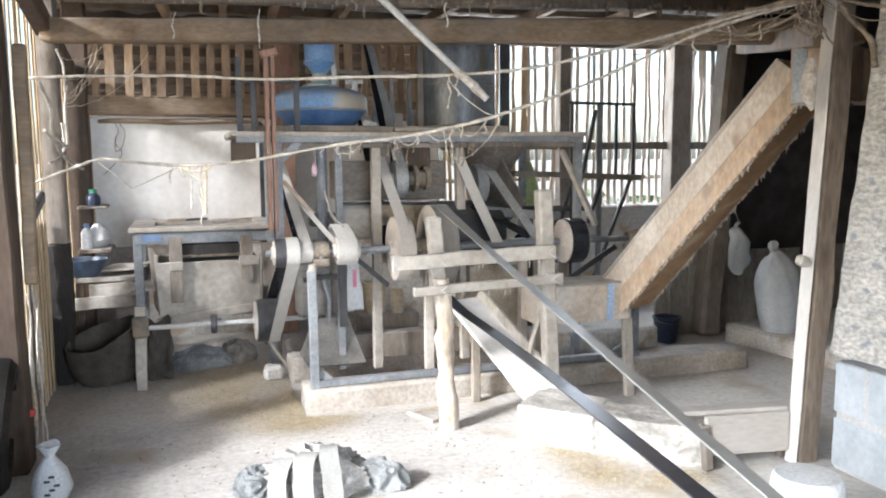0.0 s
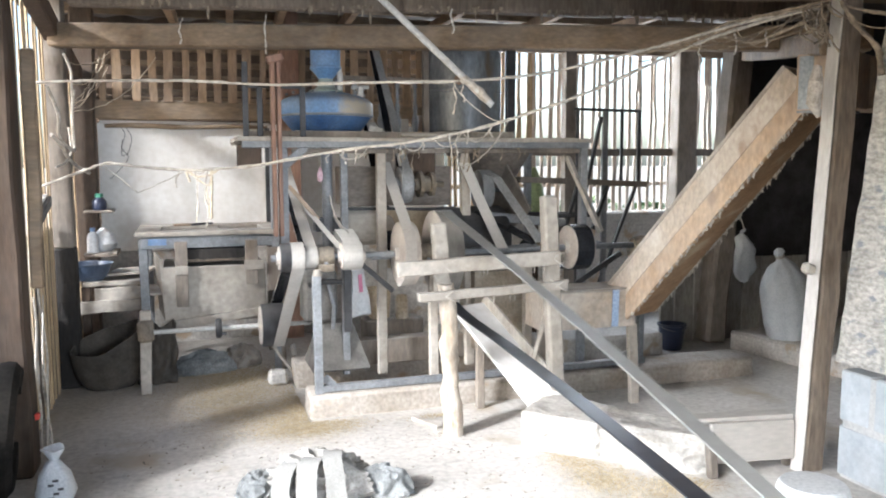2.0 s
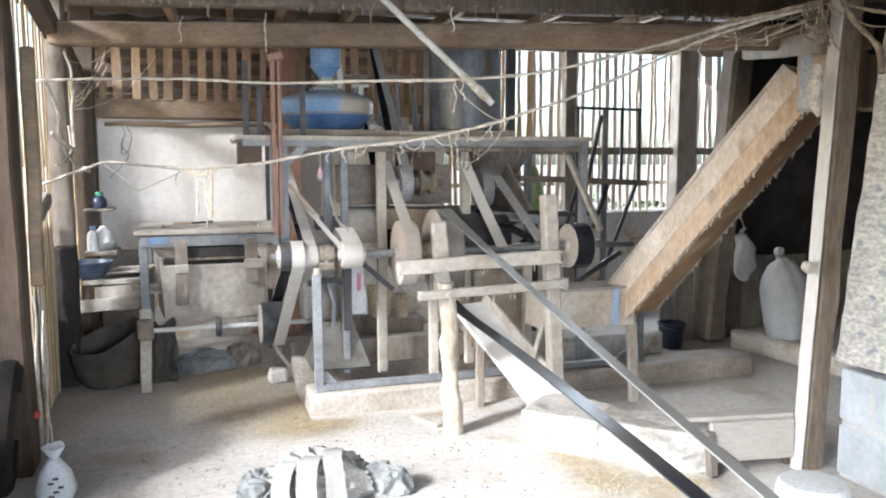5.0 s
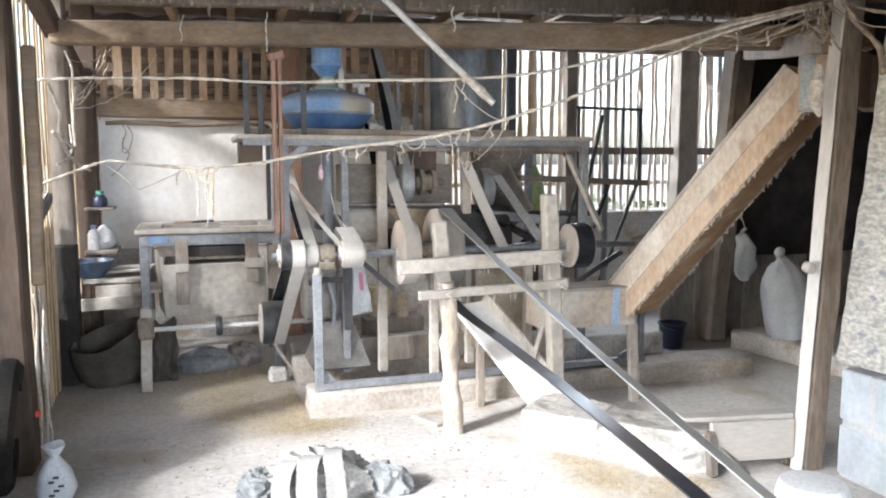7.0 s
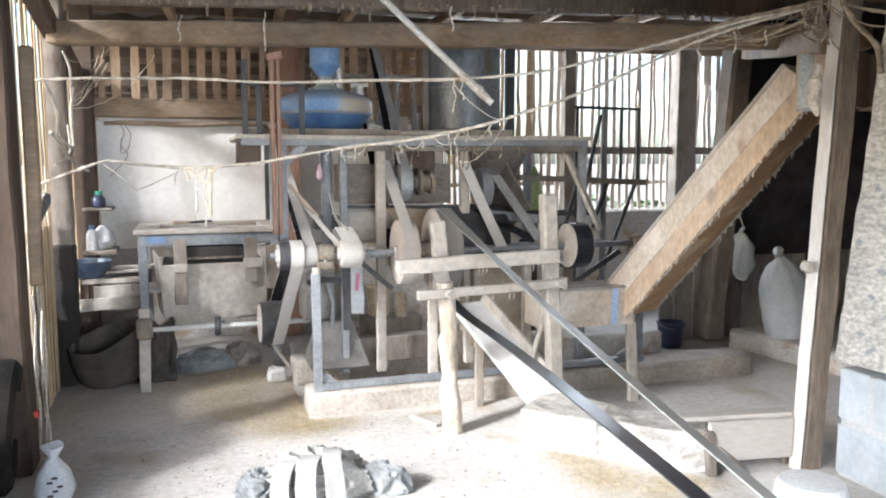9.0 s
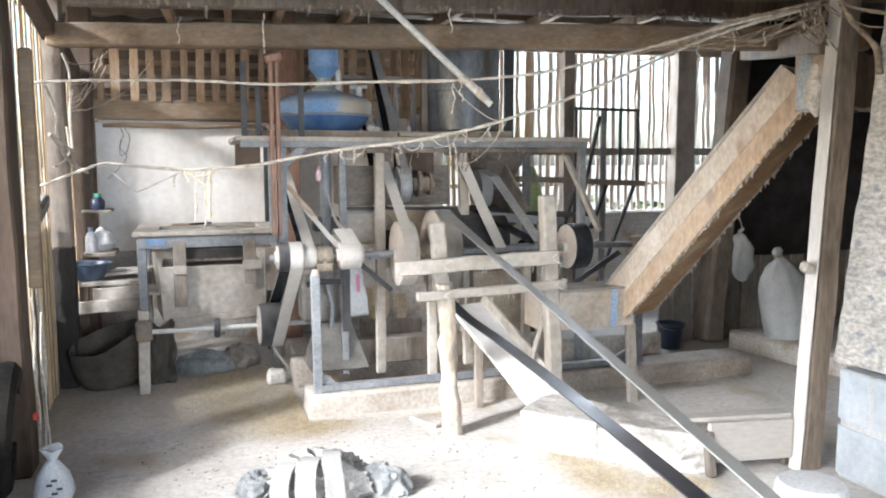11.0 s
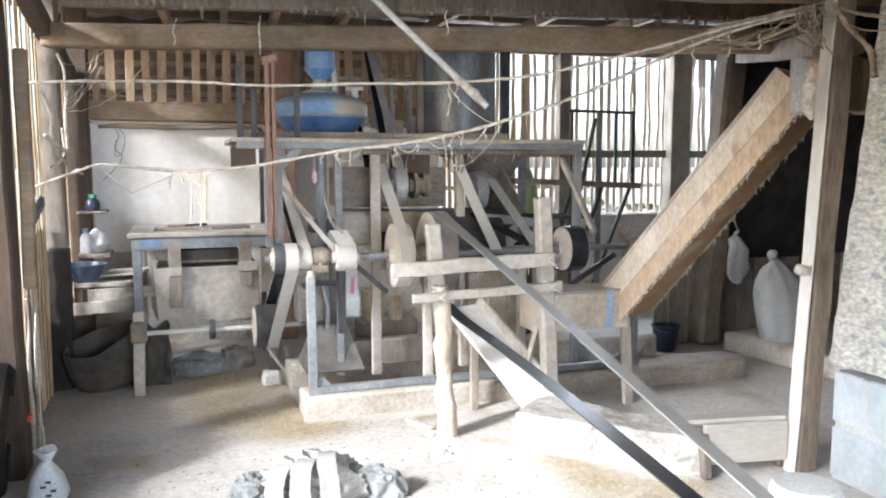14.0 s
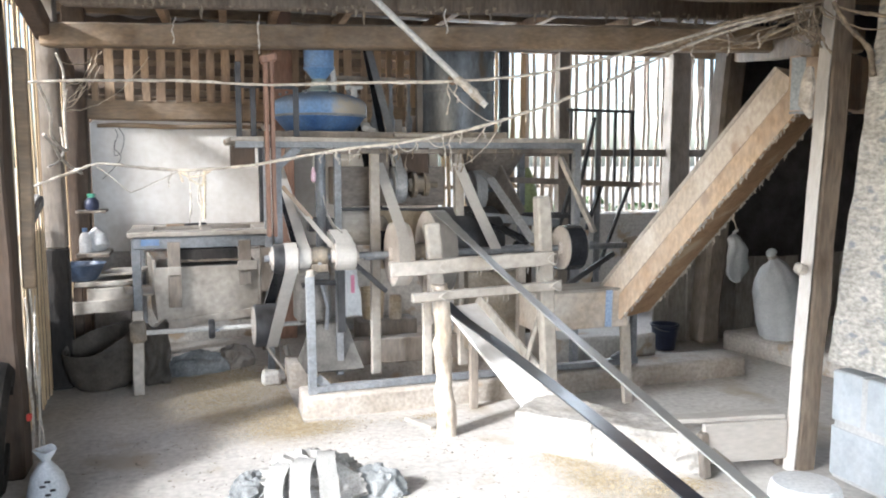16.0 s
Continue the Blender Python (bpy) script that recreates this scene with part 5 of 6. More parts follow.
    for k in range(5):
        part("print_bar", moved(block(-0.012, -0.003, -0.005, 0.012, 0.003, 0.005, 0.001), pose(-0.005 + 0.02 * (k % 3), -0.088, 0.05 + 0.02 * k, -8, 0, 0)), M_BLACK, sk)
    rt = tagged(smooth(part("red_tag", lumpy(block(-0.73, 4.09, 0.30, -0.71, 4.125, 0.33, 0.003), 0.005, 30), mat("red_plastic", (0.5, 0.05, 0.04), (0.6, 0.08, 0.06), 5, 0.4, 0.02))), "small red plastic tag tied above the bag", "tag")
    rnd = random.Random(3)
    for i in range(6):
        y0 = rnd.uniform(4.05, 4.35)
        z0 = rnd.uniform(0.75, 1.0)
        x0 = -0.71 + rnd.uniform(-0.02, 0.03)
        pts = [Vector((x0, y0 + 0.035 * math.sin(k * 0.35 + i), z0 - 0.025 * k)) for k in range(27)]
        tagged(smooth(part("frayed_cord", tube(pts, rnd.uniform(0.003, 0.007), 6), M_ROPE)), "frayed dusty cord hanging on the dark post", "cord", "cords on the post")
    for pts, r in (([(-0.72, 4.9, 1.95), (-0.68, 5.0, 1.8), (-0.7, 5.15, 1.68), (-0.66, 5.4, 1.6), (-0.68, 5.6, 1.66), (-0.7, 5.75, 1.85), (-0.68, 5.72, 2.0)], 0.010),
                   ([(-0.7, 4.85, 1.68), (-0.67, 5.0, 1.62), (-0.68, 5.3, 1.56), (-0.66, 5.6, 1.50), (-0.62, 5.8, 1.46)], 0.011),
                   ([(-0.7, 4.95, 1.5), (-0.68, 5.2, 1.53), (-0.68, 5.45, 1.6), (-0.7, 5.55, 1.75)], 0.007),
                   ([(-0.7, 5.5, 2.2), (-0.67, 5.55, 2.1), (-0.68, 5.6, 1.95)], 0.008)):
        tagged(smooth(part("old_cable", tube(flow(pts), r, 8), M_ROPE)), "old dusty cable looped on the slatted wall", "cable", "cables on the wall")
    for pts in ([(-0.5, 7.07, 1.83), (-0.47, 7.06, 1.76), (-0.5, 7.05, 1.66), (-0.45, 7.06, 1.58), (-0.52, 7.06, 1.48), (-0.6, 7.06, 1.40)], [(-0.46, 7.07, 1.82), (-0.42, 7.05, 1.74), (-0.45, 7.05, 1.62), (-0.5, 7.06, 1.6), (-0.49, 7.06, 1.72)]):
        tagged(smooth(part("thin_wire", tube(flow(pts), 0.0025, 5), M_BLACK)), "thin dark wire hanging on the white sheet", "wire", "wires on the sheet")
    tagged(part("dark_pipe", bar((0.66, 6.9, 0.0), (0.66, 6.9, 1.82), 0.04, 0.03, bev=0.003), M_BLACK), "dark upright pipe before the white sheet", "pipe")


sieve_table()
bench()
left_corner()


# ---- right side ----
def elevator():
    e = empty("wooden_elevator", pose(2.6, 4.4, 0), "slanting boxed wooden grain elevator, dusty, husk-fringed", "elevator")
    a, b = Vector((0.045, -0.01, 0.62)), Vector((0.545, -0.975, 1.93))
    d = (b - a).normalized()
    s = d.cross(Vector((0, 0, 1))).normalized()
    n = s.cross(d).normalized()
    for k in (1, -1):
        off = 0.125 if k > 0 else -0.195
        part("side_board", bar(a + s * off + n * 0.056, b + s * off + n * 0.056, 0.02, 0.118, bev=0.003, seg=8, wob=0.001), M_FRESH if k < 0 else M_CHUTE, e)
        part("side_board", bar(a + s * off - n * 0.058, b + s * off - n * 0.058, 0.02, 0.11, bev=0.003, seg=8, wob=0.001), M_FRESH, e)
    part("top_board", bar(a + n * 0.126 - s * 0.035, b + n * 0.126 - s * 0.035, 0.34, 0.02, bev=0.003), M_PALE, e, "dust-covered top board")
    part("bottom_board", bar(a - n * 0.106 - s * 0.035 + d * 0.02, b - n * 0.106 - s * 0.035, 0.3, 0.02, bev=0.003), M_RUSTWOOD, e, "brown bottom board")
    part("boot", block(-0.60, -0.14, 0.505, 0.03, 0.12, 0.735, 0.005), M_CHUTE, e)
    part("boot_cover", block(-0.60, -0.145, 0.738, 0.0, 0.12, 0.75, 0.003), M_PALE, e)
    flat = Vector((d.x, d.y, 0)).normalized()
    hm = Matrix.Translation(b) @ Matrix((-flat, s, Vector((0, 0, 1)))).transposed().to_4x4()
    part("head", moved(block(-0.24, -0.132, -0.15, 0.03, 0.138, 0.13, 0.005), hm), M_FRESH, e)
    part("head_duct", block(0.66, -1.10, 1.79, 1.2, -0.82, 2.06, 0.005), M_FRESH, e)
    part("boot_tape", bar((-0.115, -0.146, 0.51), (-0.11, -0.146, 0.738), 0.006, 0.045, bev=0.0, up=(1, 0, 0)), M_BLUETAPE, e, "strip of pale blue tape")
    part("head_patch", moved(block(-0.055, 0.139, -0.148, 0.015, 0.145, 0.12, 0.0), hm), M_TAPE, e, "grey sheet patch")
    part("head_plate", moved(block(-0.2, -0.13, -0.166, 0.02, 0.143, -0.153, 0.0), hm), M_STEEL, e)
    part("leg", bar((0.06, -0.1, -0.01), (0.03, -0.1, 0.51), 0.06, 0.04, bev=0.004), M_PALE, e)
    part("leg", bar((-0.5, 0.08, 0.1), (-0.5, 0.08, 0.51), 0.06, 0.05, bev=0.004), M_OLD, e)
    part("leg", bar((1.12, -0.95, -0.01), (1.12, -0.95, 1.80), 0.08, 0.08, bev=0.004), M_OLD, e)
    rnd = random.Random(11)
    tufts = []
    for k in range(420):
        t = rnd.random()
        p = a.lerp(b, t) - n * (0.114 + rnd.uniform(0, 0.004)) + s * (rnd.uniform(0.10, 0.135) if rnd.random() < 0.45 else rnd.uniform(-0.208, -0.18))
        ln = rnd.uniform(0.002, 0.012) if rnd.random() < 0.9 else rnd.uniform(0.012, 0.04)
        tufts.append(lumpy(tube([p + Vector((0, 0, 0.01)), p - Vector((rnd.uniform(-0.01, 0.01), 0, ln * 0.5)), p - Vector((0, 0, ln))], [rnd.uniform(0.004, 0.011), rnd.uniform(0.003, 0.007), 0.0015], 5), 0.005, 60))
    part("husk_fringe", join(*tufts), M_ROPE, e, "ragged fringe of husk dust")["kind"] = "stuff"


def sack_mesh(h, r, seed):
    bm = lathe([(0.0, 0.0), (r * 0.75, 0.0), (r * 0.98, 0.04), (r * 1.05, h * 0.2), (r * 1.0, h * 0.45), (r * 0.9, h * 0.65), (r * 0.6, h * 0.8), (r * 0.22, h * 0.87), (r * 0.15, h * 0.895), (r * 0.25, h * 0.93), (r * 0.2, h * 0.965), (r * 0.08, h * 0.985), (0.0, h * 0.98)], 48)
    bmesh.ops.subdivide_edges(bm, edges=bm.edges[:], cuts=1)
    for v in bm.verts:
        a = math.atan2(v.co.y, v.co.x)
        k = v.co.z / h
        pleat = 0.05 * math.sin(a * 9 + 2 * noise.noise(Vector((a, k * 3, seed)))) * max(0.0, (k - 0.35)) * 1.6
        f = 1 + pleat + 0.09 * noise.noise(Vector((math.cos(a) * 1.4, math.sin(a) * 1.4, k * 3 + seed)))
        v.co.x *= f * 1.05
        v.co.y *= f * 0.85
    return bm


def crumpled(x0, y0, z0, x1, y1, z1):
    bm = block(x0, y0, z0, x1, y1, z1, 0.0)
    bmesh.ops.subdivide_edges(bm, edges=bm.edges[:], cuts=8, use_grid_fill=True)
    for v in bm.verts:
        k = (v.co.z - z0) / (z1 - z0)
        v.co.x = (x0 + x1) / 2 + (v.co.x - (x0 + x1) / 2) * (1.15 - 0.6 * k)
    return lumpy(bm, 0.02, 14)


def right_side():
    s = empty("grain_sack", pose(4.5, 5.02, 0.14, 0, -13, 10), "full tied grey-white woven sack on the ledge", "sack")
    sk = smooth(part("bag", lumpy(lumpy(sack_mesh(0.74, 0.19, 1.0), 0.022, 7), 0.008, 22), M_SACK, s), 80)
    smooth(part("tie", tube([(0.034 * math.cos(a), 0.03 * math.sin(a), 0.655 + 0.002 * a) for a in [k * 0.5 for k in range(30)]], 0.005, 6), M_ROPE, sk))
    s2 = empty("hung_sack", pose(4.34, 5.4, 0.56), "empty grey sack hanging by the dark post", "sack")
    smooth(part("bag", lumpy(moved(sack_mesh(0.44, 0.085, 4.0), Matrix.Diagonal((1.0, 0.5, 1.0, 1.0))), 0.05, 8), M_SACK, s2), 80)
    smooth(part("cord", tube([(0, 0, 0.41), (0.01, 0.06, 0.5), (0.02, 0.13, 0.6)], 0.005, 6), M_ROPE, s2))
    b = empty("bucket", pose(3.74, 5.5, 0.0), "dark blue plastic bucket on the floor", "bucket")
    smooth(part("shell", lathe([(0.0, 0.0), (0.08, 0.0), (0.085, 0.01), (0.108, 0.195), (0.118, 0.2), (0.118, 0.212), (0.104, 0.212), (0.079, 0.02), (0.0, 0.015)], 36), M_BUCKET, b))
    smooth(part("handle", tube([(0.112 * math.cos(a), -0.02 - 0.08 * math.sin(a), 0.195 - 0.03 * math.sin(a)) for a in [math.pi * k / 12 for k in range(13)]], 0.004, 6), M_STEEL, b))
    tb = empty("white_tub", pose(2.2, 2.3, 0.0), "upturned white plastic tub by the wall", "tub")
    smooth(part("shell", lathe([(0.0, 0.315), (0.06, 0.318), (0.115, 0.312), (0.125, 0.3), (0.13, 0.28), (0.145, 0.02), (0.155, 0.015), (0.155, 0.0), (0.14, 0.0)], 40), M_PLASTIC, tb))
    # board on edge across the pit
    sb = empty("threshold_board", pose(2.36, 3.1, 0.0), "thick pale board on edge beside the post", "board")
    part("board", bar((0.0, 0.03, 0.16), (0.44, -0.03, 0.16), 0.03, 0.2, bev=0.006, seg=5, wob=0.002), M_BOARD, sb)
    part("top_strip", bar((-0.12, 0.11, 0.272), (0.44, 0.01, 0.272), 0.09, 0.022, bev=0.004, seg=5, wob=0.002), M_BOARD, sb)
    part("stake", bar((0.0, 0.0, 0.0), (-0.01, 0.02, 0.22), 0.05, 0.04, bev=0.008), M_OLD, sb)
    part("stake", bar((0.02, 0.08, 0.2), (0.16, -0.06, 0.0), 0.07, 0.02, bev=0.006), M_OLD, sb)
    part("stake", bar((0.46, 0.03, 0.0), (0.46, 0.03, 0.1), 0.05, 0.04, bev=0.008), M_OLD, sb)
    # sunlight on the post's left face, put into a pale added board
    fc = empty("post_lit_face", pose(2.802, 3.05, 0.0), "pale added board standing for the post's sunlit side", "board")
    part("board", bar((0.0, -0.005, 0.0), (0.145, -0.005, 2.7), 0.012, 0.075, bev=0.004, seg=10, wob=0.003, up=(0, 1, 0)), M_PALEBOARD, fc)
    part("peg", bar((-0.04, -0.04, 1.02), (0.02, -0.04, 1.0), 0.05, 0.05, bev=0.012), M_PALE, fc)
    part("dust_bag", lumpy(tube([(-0.02, -0.05, 1.95), (-0.035, -0.06, 1.88), (-0.03, -0.05, 1.78), (0.0, -0.05, 1.72)], [0.02, 0.03, 0.03, 0.01], 12), 0.012, 18), M_ROPE, fc)
    # slanting chute between mill and pit
    ch = empty("outlet_chute", pose(1.64, 4.6, 0.0), "pale sloping plank chute below the belt", "chute")
    part("floor_board", bar((0.0, 0.0, 0.63), (0.27, -0.66, 0.14), 0.27, 0.02, bev=0.003, seg=6, wob=0.002), M_SHEET, ch)
    part("side_strip", bar((0.13, 0.05, 0.66), (0.40, -0.6, 0.18), 0.02, 0.08, bev=0.003), M_PALE, ch)
    part("prop", bar((0.05, -0.1, 0.0), (0.05, -0.1, 0.54), 0.05, 0.04, bev=0.004), M_OLD, ch)
    st = tagged(part("loose_batten", bar((1.23, 4.39, 0.018), (1.32, 4.17, 0.018), 0.045, 0.025, bev=0.004), M_PALE), "short loose batten on the floor", "batten")
    tagged(part("loose_batten", bar((1.28, 4.12, 0.012), (1.42, 4.15, 0.012), 0.04, 0.018, bev=0.004), M_PALE), "flat pale wood scrap at the round post", "batten")
    # behind: red and yellow odds and ends
    tagged(smooth(part("green_bag", lumpy(moved(lathe([(0.0, 0.0), (0.07, 0.0), (0.1, 0.05), (0.08, 0.2), (0.05, 0.3), (0.015, 0.38), (0.0, 0.39)], 24), pose(2.68, 5.9, 1.1)), 0.03, 8), mat("green_plastic", (0.30, 0.36, 0.16), (0.42, 0.48, 0.25), 5, 0.5, 0.05))), "pale green plastic bag behind the mill", "bag")
    hs = empty("green_bag_shelf", pose(2.68, 5.9, 0), "plain stand under the green bag", "stand")
    part("post", bar((0, 0, 0), (0, 0, 1.07), 0.06, 0.06), M_DARK, hs)
    part("top", block(-0.12, -0.1, 1.07, 0.12, 0.1, 1.1, 0.004), M_DARK, hs)
    pb = smooth(part("paper_bag", crumpled(1.0, 5.16, 0.50, 1.13, 5.2, 0.82), M_PLASTIC))
    tagged(pb, "white plastic bag with a pink print hanging on the mill", "bag")
    SWAYED.append(pb)
    part("pink_print", block(1.06, 5.148, 0.66, 1.085, 5.152, 0.78, 0.0), M_PINK, pb)
    pail = empty("grain_pail", pose(1.28, 5.46, 0.17), "cloudy plastic pail half full of brown grain", "pail")
    smooth(part("shell", lathe([(0.0, 0.25), (0.07, 0.25), (0.075, 0.26), (0.085, 0.45), (0.092, 0.455), (0.092, 0.47), (0.08, 0.47), (0.07, 0.27), (0.0, 0.265)], 28), mat("cloudy_plastic", (0.4, 0.3, 0.17), (0.55, 0.47, 0.36), 9, 0.4, 0.03), pail))
    part("block", block(-0.12, -0.1, 0.0, 0.3, 0.1, 0.25, 0.01), M_OLD, pail)
    jar = empty("grain_jar", pose(1.43, 5.4, 0.42), "small cloudy jar of brown grain beside the pail", "jar")
    smooth(part("shell", lathe([(0.0, 0.0), (0.042, 0.0), (0.046, 0.01), (0.046, 0.13), (0.04, 0.15), (0.042, 0.165), (0.036, 0.165), (0.036, 0.02), (0.0, 0.015)], 24), mat("jar_plastic", (0.42, 0.33, 0.22), (0.6, 0.53, 0.44), 9, 0.4, 0.03), jar))
    tagged(smooth(part("pink_tag", lumpy(moved(lathe([(0, 0), (0.014, 0.01), (0.018, 0.05), (0.008, 0.09), (0, 0.1)], 12), pose(0.80, 5.0, 1.40)), 0.006, 30), mat("pale_pink_plastic", (0.55, 0.36, 0.42), (0.68, 0.5, 0.55), 5, 0.5, 0.05))), "small pink plastic bag hanging under the deck", "bag")
    tagged(smooth(part("hang_cord", tube([(0.80, 5.0, 1.5), (0.80, 5.0, 1.62)], 0.003, 5), M_ROPE)), "thin cord under the deck", "cord")
    tagged(part("paper_strip", moved(lumpy(block(-0.04, -0.003, -0.16, 0.04, 0.003, 0.0, 0.001), 0.01, 12), pose(2.66, 4.9, 1.06, 0, 12, 0)), M_FRESH), "brown paper strip on the brace", "paper")


elevator()
right_side()


# ---- ropes ----
def ropes():
    def rope(name, pts, r, label, material=None):
        out = flow(pts)
        rnd = random.Random(len(pts))
        return tagged(smooth(part(name, lumpy(tube(out, [r * rnd.uniform(0.8, 1.25) for _ in out], 8, jitter=0.12), 0.004, 25), material or M_ROPE), 80), label, "rope", "ropes across the shed")
    rope("slack_rope", [(-0.78, 4.865, 1.959), (-0.496, 4.723, 1.963), (0.025, 4.462, 1.951), (0.443, 4.253, 1.923), (0.875, 4.038, 1.925), (1.292, 3.829, 1.923), (1.67, 3.64, 1.949), (2.034, 3.458, 2.031), (2.27, 3.34, 2.092), (2.5, 3.225, 2.16), (2.83, 3.04, 2.238)], 0.0075, "dusty slack rope slung across the shed")
    rope("slack_rope", [(-0.78, 4.86, 1.39), (-0.549, 4.749, 1.475), (-0.412, 4.681, 1.518), (-0.222, 4.586, 1.5), (0.038, 4.456, 1.482), (0.35, 4.3, 1.506), (0.764, 4.093, 1.581), (1.084, 3.933, 1.62), (1.42, 3.765, 1.692), (1.647, 3.652, 1.765), (1.844, 3.553, 1.837), (2.084, 3.433, 1.95), (2.318, 3.316, 2.065), (2.546, 3.202, 2.151), (2.83, 3.04, 2.228)], 0.008, "dusty rope rising to the front post")
    rope("slack_rope", [(2.84, 3.0, 2.2), (2.68, 3.13, 2.12), (2.57, 3.19, 2.075), (2.48, 3.236, 2.1), (2.38, 3.29, 2.11)], 0.008, "frayed rope loop by the front post", M_OLDROPE)
    rope("slack_rope", [(2.84, 3.0, 2.23), (2.6, 3.17, 2.19), (2.4, 3.28, 2.12), (2.1, 3.43, 2.03)], 0.006, "thin rope beside the others", M_OLDROPE)
    rope("slack_rope", [(2.84, 3.0, 2.25), (2.7, 3.1, 2.22), (2.45, 3.25, 2.16), (2.25, 3.35, 2.06)], 0.006, "thin rope beside the others", M_OLDROPE)
    rope("slack_rope", [(2.88, 2.95, 2.22), (2.95, 2.8, 2.16), (3.0, 2.6, 2.14), (3.0, 2.2, 2.2)], 0.008, "rope end over the plastered wall", M_OLDROPE)
    rope("slack_rope", [(2.86, 2.96, 2.24), (2.9, 2.9, 2.12), (2.97, 2.85, 2.02), (2.98, 2.83, 1.9)], 0.012, "frayed rope hanging on the post", M_OLDROPE)
    cr = random.Random(55)
    clumps = []
    for k in range(190):
        f = cr.random() ** 0.8
        p = Vector((-0.6, 4.94, 2.408)).lerp(Vector((4.2, 4.30, 2.453)), f) + Vector((0, cr.uniform(0, 0.05), cr.uniform(0.0, 0.02)))
        ln = cr.uniform(0.005, 0.025) if cr.random() < 0.85 else cr.uniform(0.03, 0.09)
        clumps.append(lumpy(tube([p + Vector((0, 0, 0.015)), p - Vector((cr.uniform(-0.01, 0.01), 0, ln * 0.5)), p - Vector((0, 0, ln))], [cr.uniform(0.006, 0.018), cr.uniform(0.004, 0.009), 0.002], 6), 0.006, 50))
    tagged(part("husk_clumps", join(*clumps), M_OLDROPE), "clumps of husk dust hanging under the upper beam", "dust", kind="stuff")
    # sagging web curtains
    for a, b, drop, r in (((0.0, 4.475, 1.48), (0.16, 4.395, 1.484), 0.035, 0.006), ((0.02, 4.465, 1.48), (0.115, 4.42, 1.40), 0.015, 0.005), ((0.115, 4.42, 1.40), (0.135, 4.41, 1.484), 0.0, 0.007), ((0.128, 4.415, 1.484), (0.12, 4.42, 1.22), 0.0, 0.008), ((0.10, 4.42, 1.40), (0.115, 4.42, 1.22), 0.0, 0.004), ((0.0, 4.475, 1.478), (0.015, 4.47, 1.42), 0.0, 0.008)):
        tagged(smooth(part("web_strand", lumpy(tube(sag(a, b, drop, 20), [r * (0.7 + 0.5 * math.sin(k * 1.7) ** 2) for k in range(21)], 6), 0.005, 30), M_WEB), 80), "tan curtain strand of dusty cobweb on the rope", "cobweb", "cobweb strands")
    wr = random.Random(77)
    for k in range(7):
        z0 = wr.uniform(1.85, 2.3)
        a = Vector((-0.76, 5.9 + wr.uniform(-0.05, 0.03), z0))
        b = Vector((wr.uniform(-0.66, -0.2), 6.99, wr.uniform(2.06, 2.5)))
        tagged(smooth(part("web_strand", lumpy(tube(sag(a, b, wr.uniform(0.05, 0.16), 18), wr.uniform(0.0015, 0.0035), 5), 0.014, 12), M_WEB), 80), "dusty cobweb strand in the back corner", "cobweb", "cobweb strands")
    # tassels of dust and cobweb
    rnd = random.Random(21)
    starts = [(0.05, 4.45, 1.48, 0.28), (0.10, 4.42, 1.485, 0.30), (-0.05, 4.5, 1.48, 0.09), (0.78, 4.08, 1.58, 0.07), (0.84, 4.05, 1.6, 0.09), (1.05, 3.95, 1.61, 0.06), (1.28, 3.83, 1.66, 0.12), (1.31, 3.82, 1.67, 0.2),
              (1.36, 3.79, 1.68, 0.07), (1.46, 3.74, 1.71, 0.08), (1.3, 3.83, 1.92, 0.16), (1.34, 3.81, 1.92, 0.1), (2.36, 3.3, 2.1, 0.12), (2.5, 3.22, 2.12, 0.1), (2.62, 3.16, 2.12, 0.07), (0.0, 4.6, 2.3, 0.14), (0.43, 4.4, 2.3, 0.2), (1.33, 3.95, 2.3, 0.12),
              (2.80, 3.03, 2.22, 0.12), (2.76, 3.06, 2.2, 0.08), (0.7, 4.12, 1.57, 0.05), (1.15, 3.9, 1.63, 0.05)]
    for x, y, z, ln in starts:
        pts = flow([Vector((x + rnd.uniform(-0.012, 0.012), y, z - ln * k / 4)) for k in range(5)], 5)
        tagged(smooth(part("dust_tassel", lumpy(tube(pts, [rnd.uniform(0.002, 0.0065) for _ in pts], 6), 0.006, 35), M_ROPE), 80), "hanging tassel of dust and cobweb on a rope", "tassel", "dust tassels")
    for a, b, drop in (((1.33, 3.82, 1.675), (1.47, 3.74, 1.71), 0.07), ((1.5, 3.72, 1.72), (1.30, 3.83, 1.9), 0.03), ((0.03, 4.45, 1.48), (0.1, 4.42, 1.485), 0.02), ((1.06, 3.94, 1.62), (1.16, 3.89, 1.63), 0.05), ((1.55, 3.7, 1.74), (1.46, 4.2, 1.5), 0.06), ((2.4, 3.28, 2.1), (2.72, 3.1, 2.2), 0.09), ((-0.42, 4.68, 1.5), (-0.25, 4.6, 1.36), 0.0), ((-0.25, 4.6, 1.36), (0.0, 4.47, 1.48), 0.0), ((2.3, 3.32, 2.08), (2.62, 3.15, 2.14), 0.06), ((2.2, 3.37, 2.06), (2.8, 3.05, 2.22), 0.05), ((2.45, 3.25, 2.13), (2.84, 3.02, 2.2), 0.08), ((2.5, 3.22, 2.14), (2.7, 3.12, 2.17), 0.1), ((2.1, 3.42, 2.0), (2.3, 3.32, 2.08), 0.02), ((2.84, 3.0, 2.22), (2.99, 2.7, 2.1), 0.05), ((0.75, 4.1, 1.575), (0.9, 4.02, 1.6), 0.05), ((1.2, 3.87, 1.64), (1.33, 3.81, 1.67), 0.06)):
